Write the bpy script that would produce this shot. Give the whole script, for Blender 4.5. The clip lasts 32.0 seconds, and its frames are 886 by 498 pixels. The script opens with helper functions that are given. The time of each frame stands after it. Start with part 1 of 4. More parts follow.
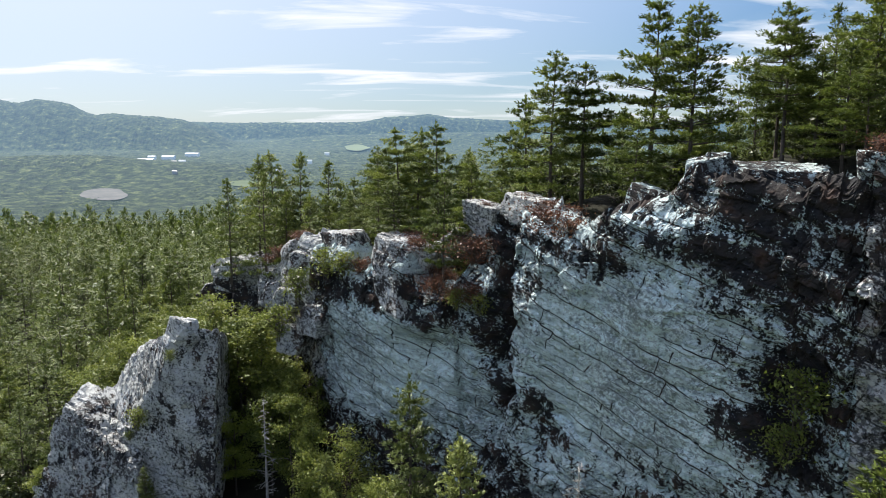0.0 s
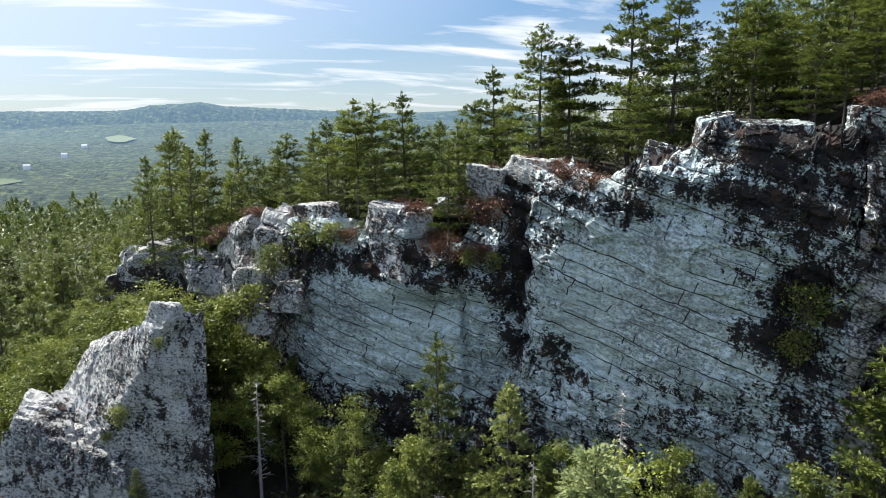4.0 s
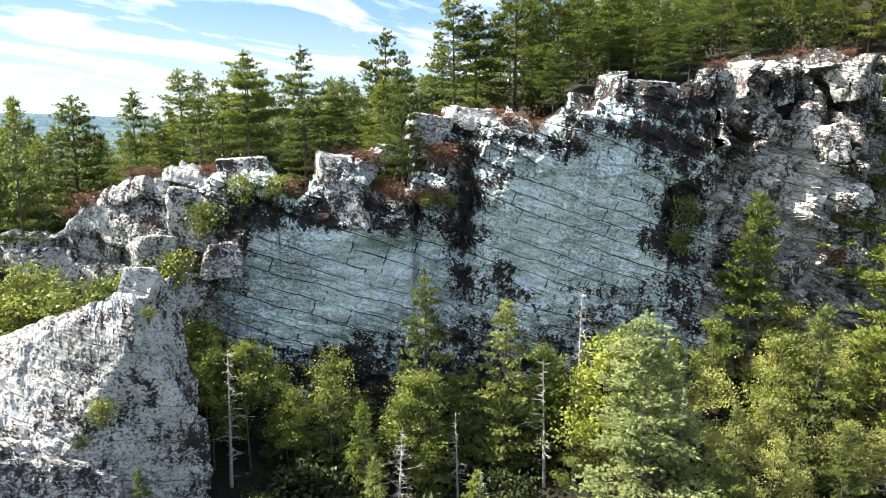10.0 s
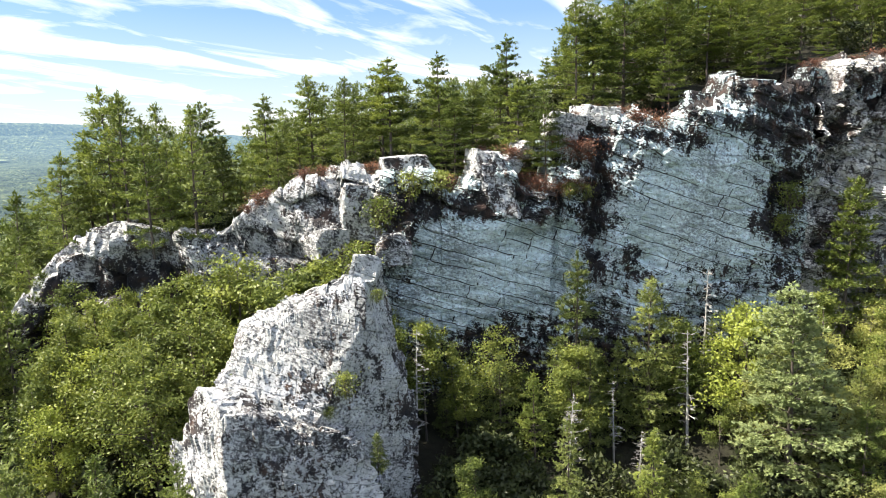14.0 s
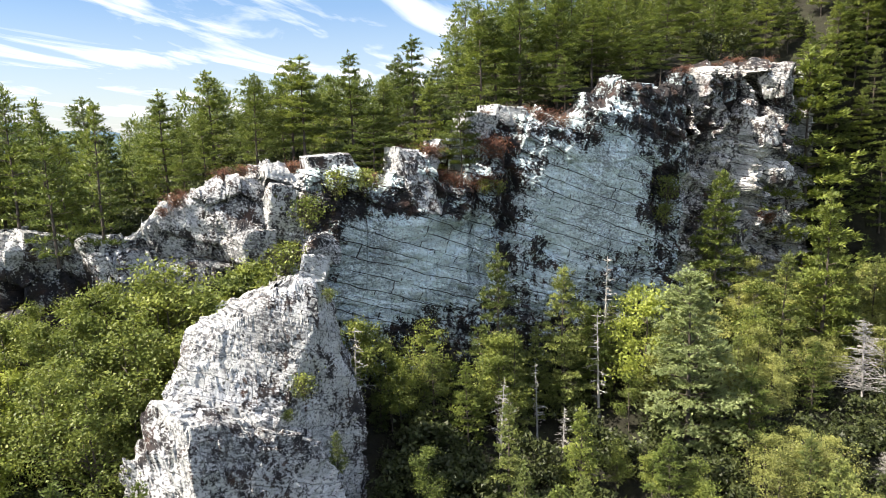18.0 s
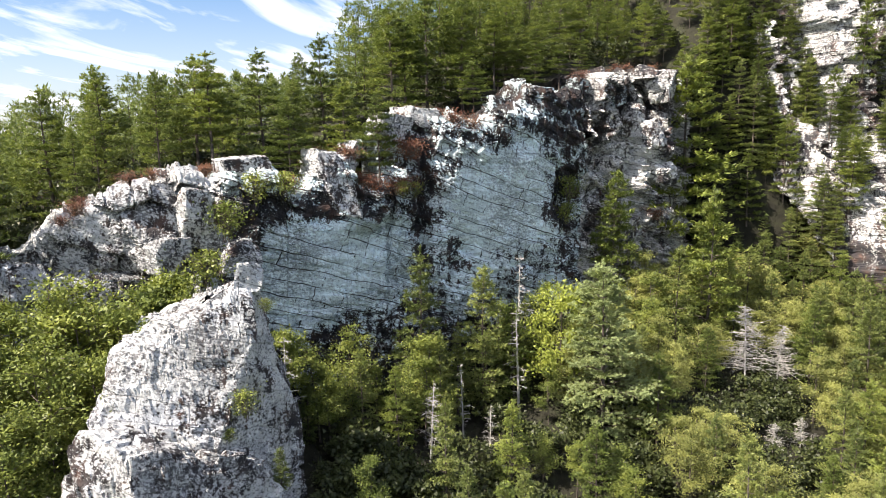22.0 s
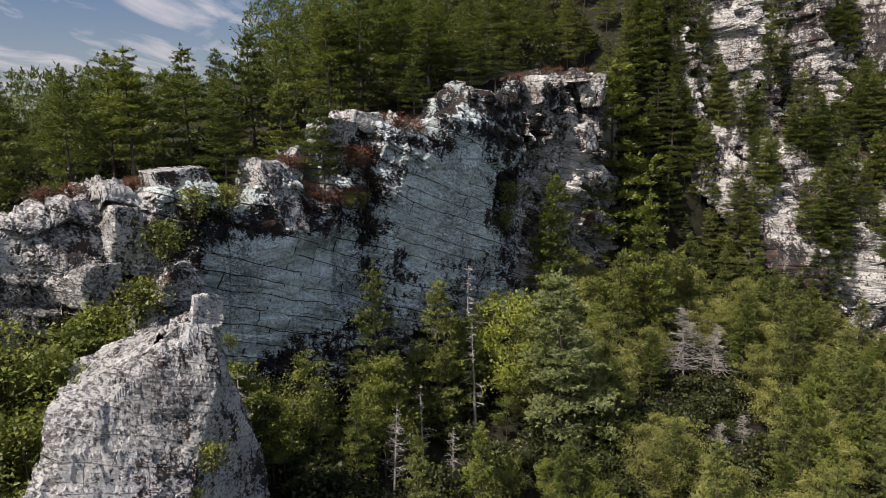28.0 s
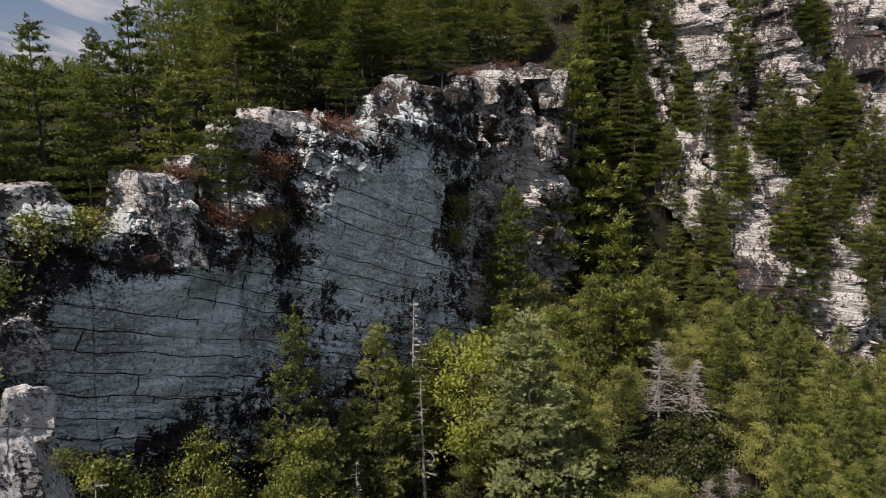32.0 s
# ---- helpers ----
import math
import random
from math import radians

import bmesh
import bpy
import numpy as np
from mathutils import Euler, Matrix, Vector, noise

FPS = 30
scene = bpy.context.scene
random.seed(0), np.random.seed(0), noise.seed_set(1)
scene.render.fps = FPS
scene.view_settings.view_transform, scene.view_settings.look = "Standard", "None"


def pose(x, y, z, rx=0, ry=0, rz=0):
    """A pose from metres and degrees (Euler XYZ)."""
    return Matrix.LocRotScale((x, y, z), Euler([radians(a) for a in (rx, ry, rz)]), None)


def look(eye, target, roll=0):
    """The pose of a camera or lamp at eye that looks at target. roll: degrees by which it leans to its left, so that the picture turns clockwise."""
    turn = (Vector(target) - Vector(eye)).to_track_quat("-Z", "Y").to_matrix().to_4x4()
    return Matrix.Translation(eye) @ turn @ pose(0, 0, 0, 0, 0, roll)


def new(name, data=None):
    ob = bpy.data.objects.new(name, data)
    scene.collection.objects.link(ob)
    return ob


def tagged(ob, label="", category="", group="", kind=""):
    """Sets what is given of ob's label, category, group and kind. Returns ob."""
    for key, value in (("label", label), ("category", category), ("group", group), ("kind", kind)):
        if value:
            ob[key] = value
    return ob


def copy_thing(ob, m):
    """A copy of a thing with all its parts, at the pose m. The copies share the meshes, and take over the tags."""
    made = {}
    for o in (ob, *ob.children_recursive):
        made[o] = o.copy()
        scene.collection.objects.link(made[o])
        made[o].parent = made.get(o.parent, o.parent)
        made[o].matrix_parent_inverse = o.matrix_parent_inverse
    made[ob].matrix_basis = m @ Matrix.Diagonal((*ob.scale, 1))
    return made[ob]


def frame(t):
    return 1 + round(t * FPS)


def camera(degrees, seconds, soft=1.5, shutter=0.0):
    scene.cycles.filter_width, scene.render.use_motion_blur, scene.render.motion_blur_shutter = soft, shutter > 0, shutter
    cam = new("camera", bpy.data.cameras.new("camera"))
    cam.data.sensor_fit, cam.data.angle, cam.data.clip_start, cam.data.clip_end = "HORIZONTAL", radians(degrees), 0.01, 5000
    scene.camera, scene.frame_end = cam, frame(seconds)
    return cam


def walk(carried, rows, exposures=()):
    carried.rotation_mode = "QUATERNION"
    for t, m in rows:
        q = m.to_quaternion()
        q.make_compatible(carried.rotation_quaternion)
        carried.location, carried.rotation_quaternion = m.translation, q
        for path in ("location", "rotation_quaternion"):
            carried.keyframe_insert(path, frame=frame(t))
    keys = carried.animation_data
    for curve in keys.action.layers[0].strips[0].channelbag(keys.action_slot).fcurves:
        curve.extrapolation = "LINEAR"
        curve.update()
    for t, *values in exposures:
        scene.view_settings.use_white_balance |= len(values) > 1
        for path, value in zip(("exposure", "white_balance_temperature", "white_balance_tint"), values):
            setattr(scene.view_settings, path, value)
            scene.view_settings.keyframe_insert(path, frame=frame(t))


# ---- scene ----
cam = camera(65.1, 32.0, soft=0.5)
PATH = [
    (0, (-0.334, -0.446, 39.229), (-0.331, 1.53, 38.924), 0.3),
    (0.5, (-2.897, -0.522, 38.936), (-2.867, 1.454, 38.634), 0.3),
    (1, (-5.538, -0.536, 38.789), (-5.462, 1.439, 38.481), 0.3),
    (1.5, (-8.159, -0.556, 38.44), (-8.016, 1.416, 38.135), 0.2),
    (2, (-10.712, -0.531, 38.186), (-10.488, 1.433, 37.878), 0.2),
    (2.5, (-12.804, -0.412, 37.956), (-12.504, 1.541, 37.645), 0.0),
    (4.5, (-18.29, 0.002, 37.419), (-17.547, 1.827, 37.075), -0.4),
    (5, (-20.053, 0.093, 37.231), (-19.157, 1.847, 36.88), -0.6),
    (5.5, (-22.159, 0.39, 37.087), (-21.095, 2.045, 36.728), -0.6),
    (6, (-23.948, 0.802, 36.726), (-22.757, 2.367, 36.362), -0.7),
    (6.5, (-25.908, 1.417, 36.179), (-24.644, 2.925, 35.818), -0.5),
    (7, (-27.944, 2.409, 35.657), (-26.613, 3.859, 35.3), -0.2),
    (7.5, (-30.229, 3.838, 35.205), (-28.83, 5.223, 34.851), 0.0),
    (8, (-32.733, 5.511, 34.525), (-31.289, 6.852, 34.185), 0.2),
    (8.5, (-35.292, 7.362, 33.722), (-33.805, 8.66, 33.402), 0.3),
    (9, (-37.973, 9.324, 33.378), (-36.448, 10.578, 33.061), 0.2),
    (9.5, (-40.698, 11.489, 33.181), (-39.139, 12.701, 32.865), 0.1),
    (10, (-43.334, 13.416, 33.045), (-41.757, 14.604, 32.73), -0.0),
    (10.5, (-45.701, 15.24, 33.063), (-44.113, 16.413, 32.746), -0.1),
    (11, (-47.996, 17.03, 33.271), (-46.395, 18.184, 32.946), -0.2),
    (11.5, (-50.029, 18.675, 33.149), (-48.416, 19.813, 32.826), -0.3),
    (12, (-51.702, 19.813, 33.125), (-50.086, 20.946, 32.804), -0.5),
    (12.5, (-53.184, 20.669, 33.048), (-51.568, 21.803, 32.729), -0.7),
    (13, (-54.28, 21.095, 33.012), (-52.671, 22.239, 32.695), -0.9),
    (13.5, (-55.468, 21.687, 32.869), (-53.855, 22.826, 32.557), -1.1),
    (15.5, (-59.009, 25.4, 33.19), (-57.308, 26.399, 32.859), -0.8),
    (16, (-59.769, 26.321, 33.052), (-58.041, 27.275, 32.726), -0.9),
    (16.5, (-60.312, 26.737, 33.104), (-58.56, 27.645, 32.777), -1.1),
    (17, (-60.648, 27.288, 33.091), (-58.864, 28.132, 32.764), -1.1),
    (17.5, (-60.898, 27.94, 33.219), (-59.088, 28.724, 32.887), -1.1),
    (18, (-61.069, 28.199, 33.236), (-59.232, 28.918, 32.903), -1.2),
    (18.5, (-61.187, 28.547, 33.277), (-59.326, 29.198, 32.942), -1.2),
    (19, (-61.271, 28.759, 33.373), (-59.391, 29.351, 33.034), -1.2),
    (19.5, (-61.307, 29.241, 33.3), (-59.413, 29.789, 32.963), -1.1),
    (20, (-61.352, 29.636, 33.303), (-59.448, 30.149, 32.966), -1.1),
    (20.5, (-61.493, 30.206, 33.336), (-59.576, 30.664, 32.998), -1.0),
    (21, (-61.66, 31.047, 33.395), (-59.731, 31.454, 33.055), -0.9),
    (21.5, (-61.84, 32.115, 33.433), (-59.904, 32.482, 33.092), -0.9),
    (22, (-62.049, 33.245, 33.523), (-60.108, 33.589, 33.182), -0.9),
    (22.5, (-62.262, 34.214, 33.632), (-60.32, 34.549, 33.291), -0.9),
    (23, (-62.42, 35.066, 33.716), (-60.477, 35.39, 33.374), -0.9),
    (23.5, (-62.528, 35.894, 33.83), (-60.582, 36.204, 33.485), -0.8),
    (24, (-62.599, 36.651, 33.93), (-60.647, 36.92, 33.583), -0.8),
    (24.5, (-62.565, 37.314, 34.086), (-60.609, 37.539, 33.736), -0.8),
    (25, (-62.426, 37.911, 34.208), (-60.466, 38.095, 33.856), -0.8),
    (25.5, (-62.223, 38.454, 34.311), (-60.26, 38.596, 33.956), -0.7),
    (27.5, (-59.856, 39.831, 34.46), (-57.889, 39.873, 34.102), -0.7),
    (28, (-58.743, 39.846, 34.432), (-56.775, 39.854, 34.076), -0.8),
    (28.5, (-57.185, 40.124, 34.502), (-55.218, 40.088, 34.143), -0.6),
    (29, (-55.699, 40.193, 34.588), (-53.734, 40.109, 34.227), -0.5),
    (29.5, (-54.149, 40.32, 34.553), (-52.186, 40.198, 34.193), -0.4),
    (30, (-52.629, 40.275, 34.555), (-50.667, 40.13, 34.195), -0.4),
    (30.5, (-51.043, 40.312, 34.51), (-49.082, 40.153, 34.153), -0.4),
    (31, (-49.435, 40.366, 34.534), (-47.475, 40.193, 34.177), -0.4),
    (31.5, (-47.85, 40.397, 34.558), (-45.89, 40.215, 34.202), -0.3),
    (32, (-46.136, 40.592, 34.614), (-44.178, 40.4, 34.258), -0.1),
]
EXPOSURES = [(0.0, 0.83, 6500, 10), (2.5, 0.81, 6500, 10), (5.0, 1.16, 6500, 10), (9.0, 1.73, 6900, 10), (13.0, 1.66, 6900, 11), (16.0, 1.5, 6900, 12), (19.0, 1.47, 6900, 14), (22.0, 1.5, 6900, 16), (23.0, 1.29, 6900, 17), (24.0, 0.95, 6900, 18), (25.0, 0.61, 6900, 18), (28.0, 0.17, 7000, 20), (30.0, 0.08, 7100, 22), (32.0, 0.05, 7200, 24)]
walk(cam, [(t, look(eye, target, roll)) for t, eye, target, roll in PATH], EXPOSURES)

# ---- world, sun, exposure ----
SUN_AZ, SUN_EL = radians(132), radians(51)   # the way to the sun in plan (from +x, anticlockwise), and its height
sun_way = Vector((math.cos(SUN_AZ) * math.cos(SUN_EL), math.sin(SUN_AZ) * math.cos(SUN_EL), math.sin(SUN_EL)))
sun_data = bpy.data.lights.new("sun", "SUN")
sun_data.energy, sun_data.angle, sun_data.color = 5.0, radians(0.53), (1.0, 0.95, 0.86)
sun = new("sun", sun_data)
sun.matrix_world = look((0, 0, 0), -sun_way)


def build_world():
    world = bpy.data.worlds.new("sky")
    scene.world = world
    world.use_nodes = True
    nt = world.node_tree
    nt.nodes.clear()
    n, link = nt.nodes.new, nt.links.new
    out, bg, sky = n("ShaderNodeOutputWorld"), n("ShaderNodeBackground"), n("ShaderNodeTexSky")
    sky.sky_type, sky.sun_disc = "NISHITA", False
    sky.sun_elevation, sky.sun_rotation = SUN_EL, math.pi / 2 - SUN_AZ
    sky.altitude, sky.dust_density, sky.ozone_density = 500, 0.4, 2.0
    bg.inputs["Strength"].default_value = 0.09
    # wind-drawn high cloud: the sky's dome laid flat, with long streaks
    co, sep = n("ShaderNodeTexCoord"), n("ShaderNodeSeparateXYZ")
    link(co.outputs["Generated"], sep.inputs[0])
    up = n("ShaderNodeMath"); up.operation = "ADD"; up.inputs[1].default_value = 0.12
    top = n("ShaderNodeMath"); top.operation = "MAXIMUM"; top.inputs[1].default_value = 0.06
    link(sep.outputs[2], up.inputs[0]); link(up.outputs[0], top.inputs[0])
    flat = n("ShaderNodeVectorMath"); flat.operation = "DIVIDE"
    three = n("ShaderNodeCombineXYZ")
    for k in range(3):
        link(top.outputs[0], three.inputs[k])
    link(co.outputs["Generated"], flat.inputs[0]); link(three.outputs[0], flat.inputs[1])
    mapping = n("ShaderNodeMapping")
    mapping.inputs["Rotation"].default_value = (0, 0, radians(52))
    mapping.inputs["Scale"].default_value = (0.55, 1.5, 0.0)
    link(flat.outputs[0], mapping.inputs[0])
    cloud = n("ShaderNodeTexNoise")
    cloud.inputs["Scale"].default_value, cloud.inputs["Detail"].default_value = 1.5, 9
    cloud.inputs["Roughness"].default_value, cloud.inputs["Distortion"].default_value = 0.55, 0.5
    link(mapping.outputs[0], cloud.inputs["Vector"])
    ramp = n("ShaderNodeValToRGB")
    ramp.color_ramp.elements[0].position, ramp.color_ramp.elements[1].position = 0.47, 0.68
    link(cloud.outputs["Fac"], ramp.inputs[0])
    # low haze band that whitens the sky above the horizon
    band = n("ShaderNodeMapRange")
    band.inputs["From Min"].default_value, band.inputs["From Max"].default_value = 0.0, 0.17
    band.inputs["To Min"].default_value, band.inputs["To Max"].default_value = 0.34, 0.0
    link(sep.outputs[2], band.inputs["Value"])
    most = n("ShaderNodeMath"); most.operation = "MAXIMUM"
    link(ramp.outputs[0], most.inputs[0]); link(band.outputs[0], most.inputs[1])
    mix = n("ShaderNodeMix"); mix.data_type = "RGBA"
    mix.inputs["B"].default_value = (6.4, 6.6, 7.0, 1)
    # the low sky is deeper than the model's away from the sun, and whiter towards it
    deep = n("ShaderNodeMapRange")
    deep.inputs["From Min"].default_value, deep.inputs["From Max"].default_value = 0.0, 0.45
    deep.inputs["To Min"].default_value, deep.inputs["To Max"].default_value = 0.42, 1.0
    link(sep.outputs[2], deep.inputs["Value"])
    dim = n("ShaderNodeVectorMath"); dim.operation = "SCALE"
    link(sky.outputs[0], dim.inputs[0]); link(deep.outputs[0], dim.inputs["Scale"])
    dot = n("ShaderNodeVectorMath"); dot.operation = "DOT_PRODUCT"
    dot.inputs[1].default_value = sun_way
    link(co.outputs["Generated"], dot.inputs[0])
    near = n("ShaderNodeMapRange")
    near.inputs["From Min"].default_value, near.inputs["From Max"].default_value = 0.38, 0.88
    near.inputs["To Min"].default_value, near.inputs["To Max"].default_value = 0.0, 0.85
    link(dot.outputs["Value"], near.inputs["Value"])
    whiter = n("ShaderNodeMath"); whiter.operation = "MAXIMUM"
    link(most.outputs[0], whiter.inputs[0]); link(near.outputs[0], whiter.inputs[1])
    tint = n("ShaderNodeVectorMath"); tint.operation = "MULTIPLY"; tint.inputs[1].default_value = (0.84, 0.98, 1.12)
    link(dim.outputs[0], tint.inputs[0])
    link(whiter.outputs[0], mix.inputs["Factor"]); link(tint.outputs[0], mix.inputs["A"])
    link(mix.outputs["Result"], bg.inputs["Color"]); link(bg.outputs[0], out.inputs[0])


build_world()

# ---- noise on arrays ----


def hashed(*k):
    h = np.zeros(np.broadcast(*k).shape, np.uint64)
    for i, a in enumerate(k):
        h = (h ^ (np.asarray(a).astype(np.int64).astype(np.uint64) * np.uint64((0x9E3779B97F4A7C15, 0xC2B2AE3D27D4EB4F, 0x165667B19E3779F9, 0x27D4EB2F165667C5)[i % 4])))
        h = (h ^ (h >> np.uint64(29))) * np.uint64(0xBF58476D1CE4E5B9)
    h = h ^ (h >> np.uint64(32))
    return (h & np.uint64(0xFFFFFF)).astype(float) / 0xFFFFFF


def vnoise(x, y, z=0.0, seed=0):
    """Smooth noise, -1 to 1."""
    x, y, z = np.broadcast_arrays(np.asarray(x, float), np.asarray(y, float), np.asarray(z, float))
    i, j, k = np.floor(x), np.floor(y), np.floor(z)
    f, g, h = (q * q * (3 - 2 * q) for q in (x - i, y - j, z - k))
    s = 0.0
    for a in (0, 1):
        for b in (0, 1):
            for c in (0, 1):
                s = s + hashed(i + a, j + b, k + c, seed) * (f if a else 1 - f) * (g if b else 1 - g) * (h if c else 1 - h)
    return 2 * s - 1


def fbm(x, y, z=0.0, octaves=4, seed=0, gain=0.5):
    s, a, q = 0.0, 1.0, 1.0
    for o in range(octaves):
        s = s + a * vnoise(x * q, y * q, z * q, seed + o)
        a, q = a * gain, q * 2.03
    return s


def step(a, b, x):
    q = np.clip((np.asarray(x, float) - a) / (b - a), 0, 1)
    return q * q * (3 - 2 * q)


def blocks(p, q, a, b, seed):
    """Courses of broken blocks: a random height for each, of about a by b, and how near its edge a place lies (0 at the joint)."""
    q = q / b + 0.75 * vnoise(p / (a * 1.3), q / b * 0.5, 0, seed + 5)
    row = np.floor(q)
    p = p / a * (0.7 + 0.6 * hashed(row, 3, seed)) + 7 * hashed(row, 1, seed)
    col = np.floor(p)
    fq, fp = q - row, p - col
    tilt = 0.9 * (hashed(row, col, 6, seed) - 0.5) * (fp - 0.5) + 0.9 * (hashed(row, col, 7, seed) - 0.5) * (fq - 0.5)
    tilt = tilt + 0.5 * (hashed(row, col, 8, seed) - 0.4) * np.abs(fp - 0.5 + (fq - 0.5) * (2 * hashed(row, col, 9, seed) - 1))
    edge = np.minimum(np.minimum(fq, 1 - fq) * b, np.minimum(fp, 1 - fp) * a)
    return hashed(row, col, 2, seed) + tilt, edge


def chips(x, y, z, seed, flat=False):
    """Broken facets: for each cell of about one unit a height and a tilt of its own, and how far a place lies from the joint."""
    i, j, k = np.floor(x), np.floor(y), np.floor(z)
    best, second, val = np.full(np.shape(x), 9.0), np.full(np.shape(x), 9.0), np.zeros(np.shape(x))
    for a in (-1, 0, 1):
        for b in (-1, 0, 1):
            for c in (0,) if flat else (-1, 0, 1):
                h = hashed(i + a, j + b, k + c, seed)
                g, f = (h * 131.7) % 1, (h * 1777.3) % 1
                dx, dy, dz = x - i - a - 0.1 - 0.8 * h, y - j - b - 0.1 - 0.8 * g, 0 if flat else z - k - c - 0.1 - 0.8 * f
                d = dx * dx + dy * dy + dz * dz
                near = d < best
                v = (h * 61.3) % 1 - 0.5 + 1.1 * (((h * 17.9) % 1 - 0.5) * dx + ((h * 333.1) % 1 - 0.5) * dy + ((h * 919.7) % 1 - 0.5) * dz)
                second = np.where(near, best, np.minimum(second, d))
                val, best = np.where(near, v, val), np.where(near, d, best)
    return val, np.sqrt(second) - np.sqrt(best)


# ---- the lie of the land ----
# The cliff runs along u; w points out of its face, towards the open air.
A, N, O = np.array([0.722, -0.692]), np.array([-0.692, -0.722]), np.array([0.0, 50.0])
CREST_U = [-70, -50, -42.6, -40.2, -36, -34.6, -30.8, -27.6, -25, -22, -19, -15.6, -12.6, -10.7, -8.6, -7, -5.5, -3.6, -2.6, 0.6, 1.3, 3, 6, 8.4, 11.4, 14.3, 16.8, 18.3, 21, 24, 26.5, 30, 34.5, 38, 43, 45.5, 50, 60, 68, 90, 140]
CREST_Z = [8, 14, 23.4, 25.2, 25.5, 24.4, 24.4, 26.3, 28.0, 29.6, 30.4, 30.3, 30.6, 30.2, 28.4, 30.2, 31.4, 31.0, 28.8, 28.7, 34.0, 34.7, 35.4, 34.8, 34.0, 35.7, 36.7, 37.8, 37.5, 37.2, 38.8, 39.4, 40.0, 40.3, 40.2, 39, 40, 46, 53, 58, 58]


def uw(x, y):
    return (x - O[0]) * A[0] + (y - O[1]) * A[1], (x - O[0]) * N[0] + (y - O[1]) * N[1]


def xy(u, w):
    return O[0] + u * A[0] + w * N[0], O[1] + u * A[1] + w * N[1]


def side_out(u):
    """How far the side cliff bends out towards the valley."""
    return 0.5 * np.clip(u - 62, 0, 60) + 0.8 * np.clip(u - 70, 0, 15)


def ground(x, y):
    """The height of the soil."""
    x, y = np.asarray(x, float), np.asarray(y, float)
    u, w = uw(x, y)
    crest = np.interp(u, CREST_U, CREST_Z)
    base = np.interp(u, [-60, -35, -18, 0, 30, 50, 70], [10, 15, 12, 9, 11.5, 13, 14])
    w_out = w - side_out(u)
    front = base - 0.42 * np.clip(w_out, 0, 30) - 0.14 * np.clip(w_out - 30, 0, 90)
    rise = 0.20 * step(4, 34, u) + 0.20 * step(40, 60, u) - 0.10 * (1 - step(-30, 5, u))
    back = crest - 0.7 + rise * np.clip(-w, 0, 30) - 0.45 * np.clip(-w - 45, 0, 110) * step(0, 40, u)
    back = np.where(u < -34, np.maximum(back, 3), back)
    wide = 2.2 + 34 * (1 - step(-60, -41, u)) + 17 * step(44, 60, u)
    mid = -3.3 - 4.5 * (1 - step(-40, -22, u)) + 9 * step(44, 60, u) + side_out(u)
    k = 1 - step(mid - wide / 2, mid + wide / 2, w)
    z = front + (back - front) * k
    r = np.hypot(x + 10, y - 30)
    z = z + 0.5 * fbm(x / 9, y / 9, 0, 3, 11)
    return z + (-112 + 7 * fbm(x / 420, y / 420, 0, 3, 21) - z) * step(190, 560, r)


# ---- materials ----


class Mat:
    """A small hand for building node materials."""

    def __init__(self, name, rough=0.9):
        self.m = bpy.data.materials.new(name)
        self.m.use_nodes = True
        self.t = self.m.node_tree
        self.b = self.t.nodes["Principled BSDF"]
        self.b.inputs["Roughness"].default_value = rough
        self.b.inputs["Specular IOR Level"].default_value = 0.3

    def node(self, kind, **settings):
        nd = self.t.nodes.new(kind)
        for key, value in settings.items():
            nd.inputs[key.replace("_", " ")].default_value = value
        return nd

    def link(self, a, b):
        self.t.links.new(a, b)
        return self

    def place(self, scale=(1, 1, 1), turn=(0, 0, 0)):
        g, mp = self.node("ShaderNodeNewGeometry"), self.node("ShaderNodeMapping")
        mp.inputs["Scale"].default_value, mp.inputs["Rotation"].default_value = scale, turn
        self.link(g.outputs["Position"], mp.inputs[0])
        return mp.outputs[0]

    def noise(self, where, scale, detail=5, rough=0.55, distort=0.0):
        nd = self.node("ShaderNodeTexNoise", Scale=scale, Detail=detail, Roughness=rough, Distortion=distort)
        self.link(where, nd.inputs["Vector"])
        return nd.outputs["Fac"]

    def ramp(self, fac, stops):
        nd = self.node("ShaderNodeValToRGB")
        els = nd.color_ramp.elements
        while len(els) < len(stops):
            els.new(0.5)
        for el, (at, colour) in zip(els, stops):
            el.position = at
            el.color = (*colour, 1) if isinstance(colour, tuple) else (colour, colour, colour, 1)
        self.link(fac, nd.inputs[0])
        return nd.outputs["Color"]

    def mix(self, fac, a, b, blend="MIX"):
        nd = self.node("ShaderNodeMix")
        nd.data_type, nd.blend_type = "RGBA", blend
        for key, v in (("Factor", fac), ("A", a), ("B", b)):
            if isinstance(v, (int, float)) and key == "Factor":
                nd.inputs[0].default_value = v
            elif isinstance(v, tuple):
                nd.inputs[6 if key == "A" else 7].default_value = (*v, 1)
            else:
                self.link(v, nd.inputs[{"Factor": 0, "A": 6, "B": 7}[key]])
        return nd.outputs[2]

    def maths(self, op, a, b=0.0):
        nd = self.node("ShaderNodeMath")
        nd.operation = op
        for k, v in enumerate((a, b)):
            if isinstance(v, (int, float)):
                nd.inputs[k].default_value = v
            else:
                self.link(v, nd.inputs[k])
        return nd.outputs[0]

    def bump(self, height, strength, distance):
        nd = self.node("ShaderNodeBump", Strength=strength, Distance=distance)
        self.link(height, nd.inputs["Height"])
        return self.link(nd.outputs[0], self.b.inputs["Normal"])

    def colour(self, c):
        return self.link(c, self.b.inputs["Base Color"])


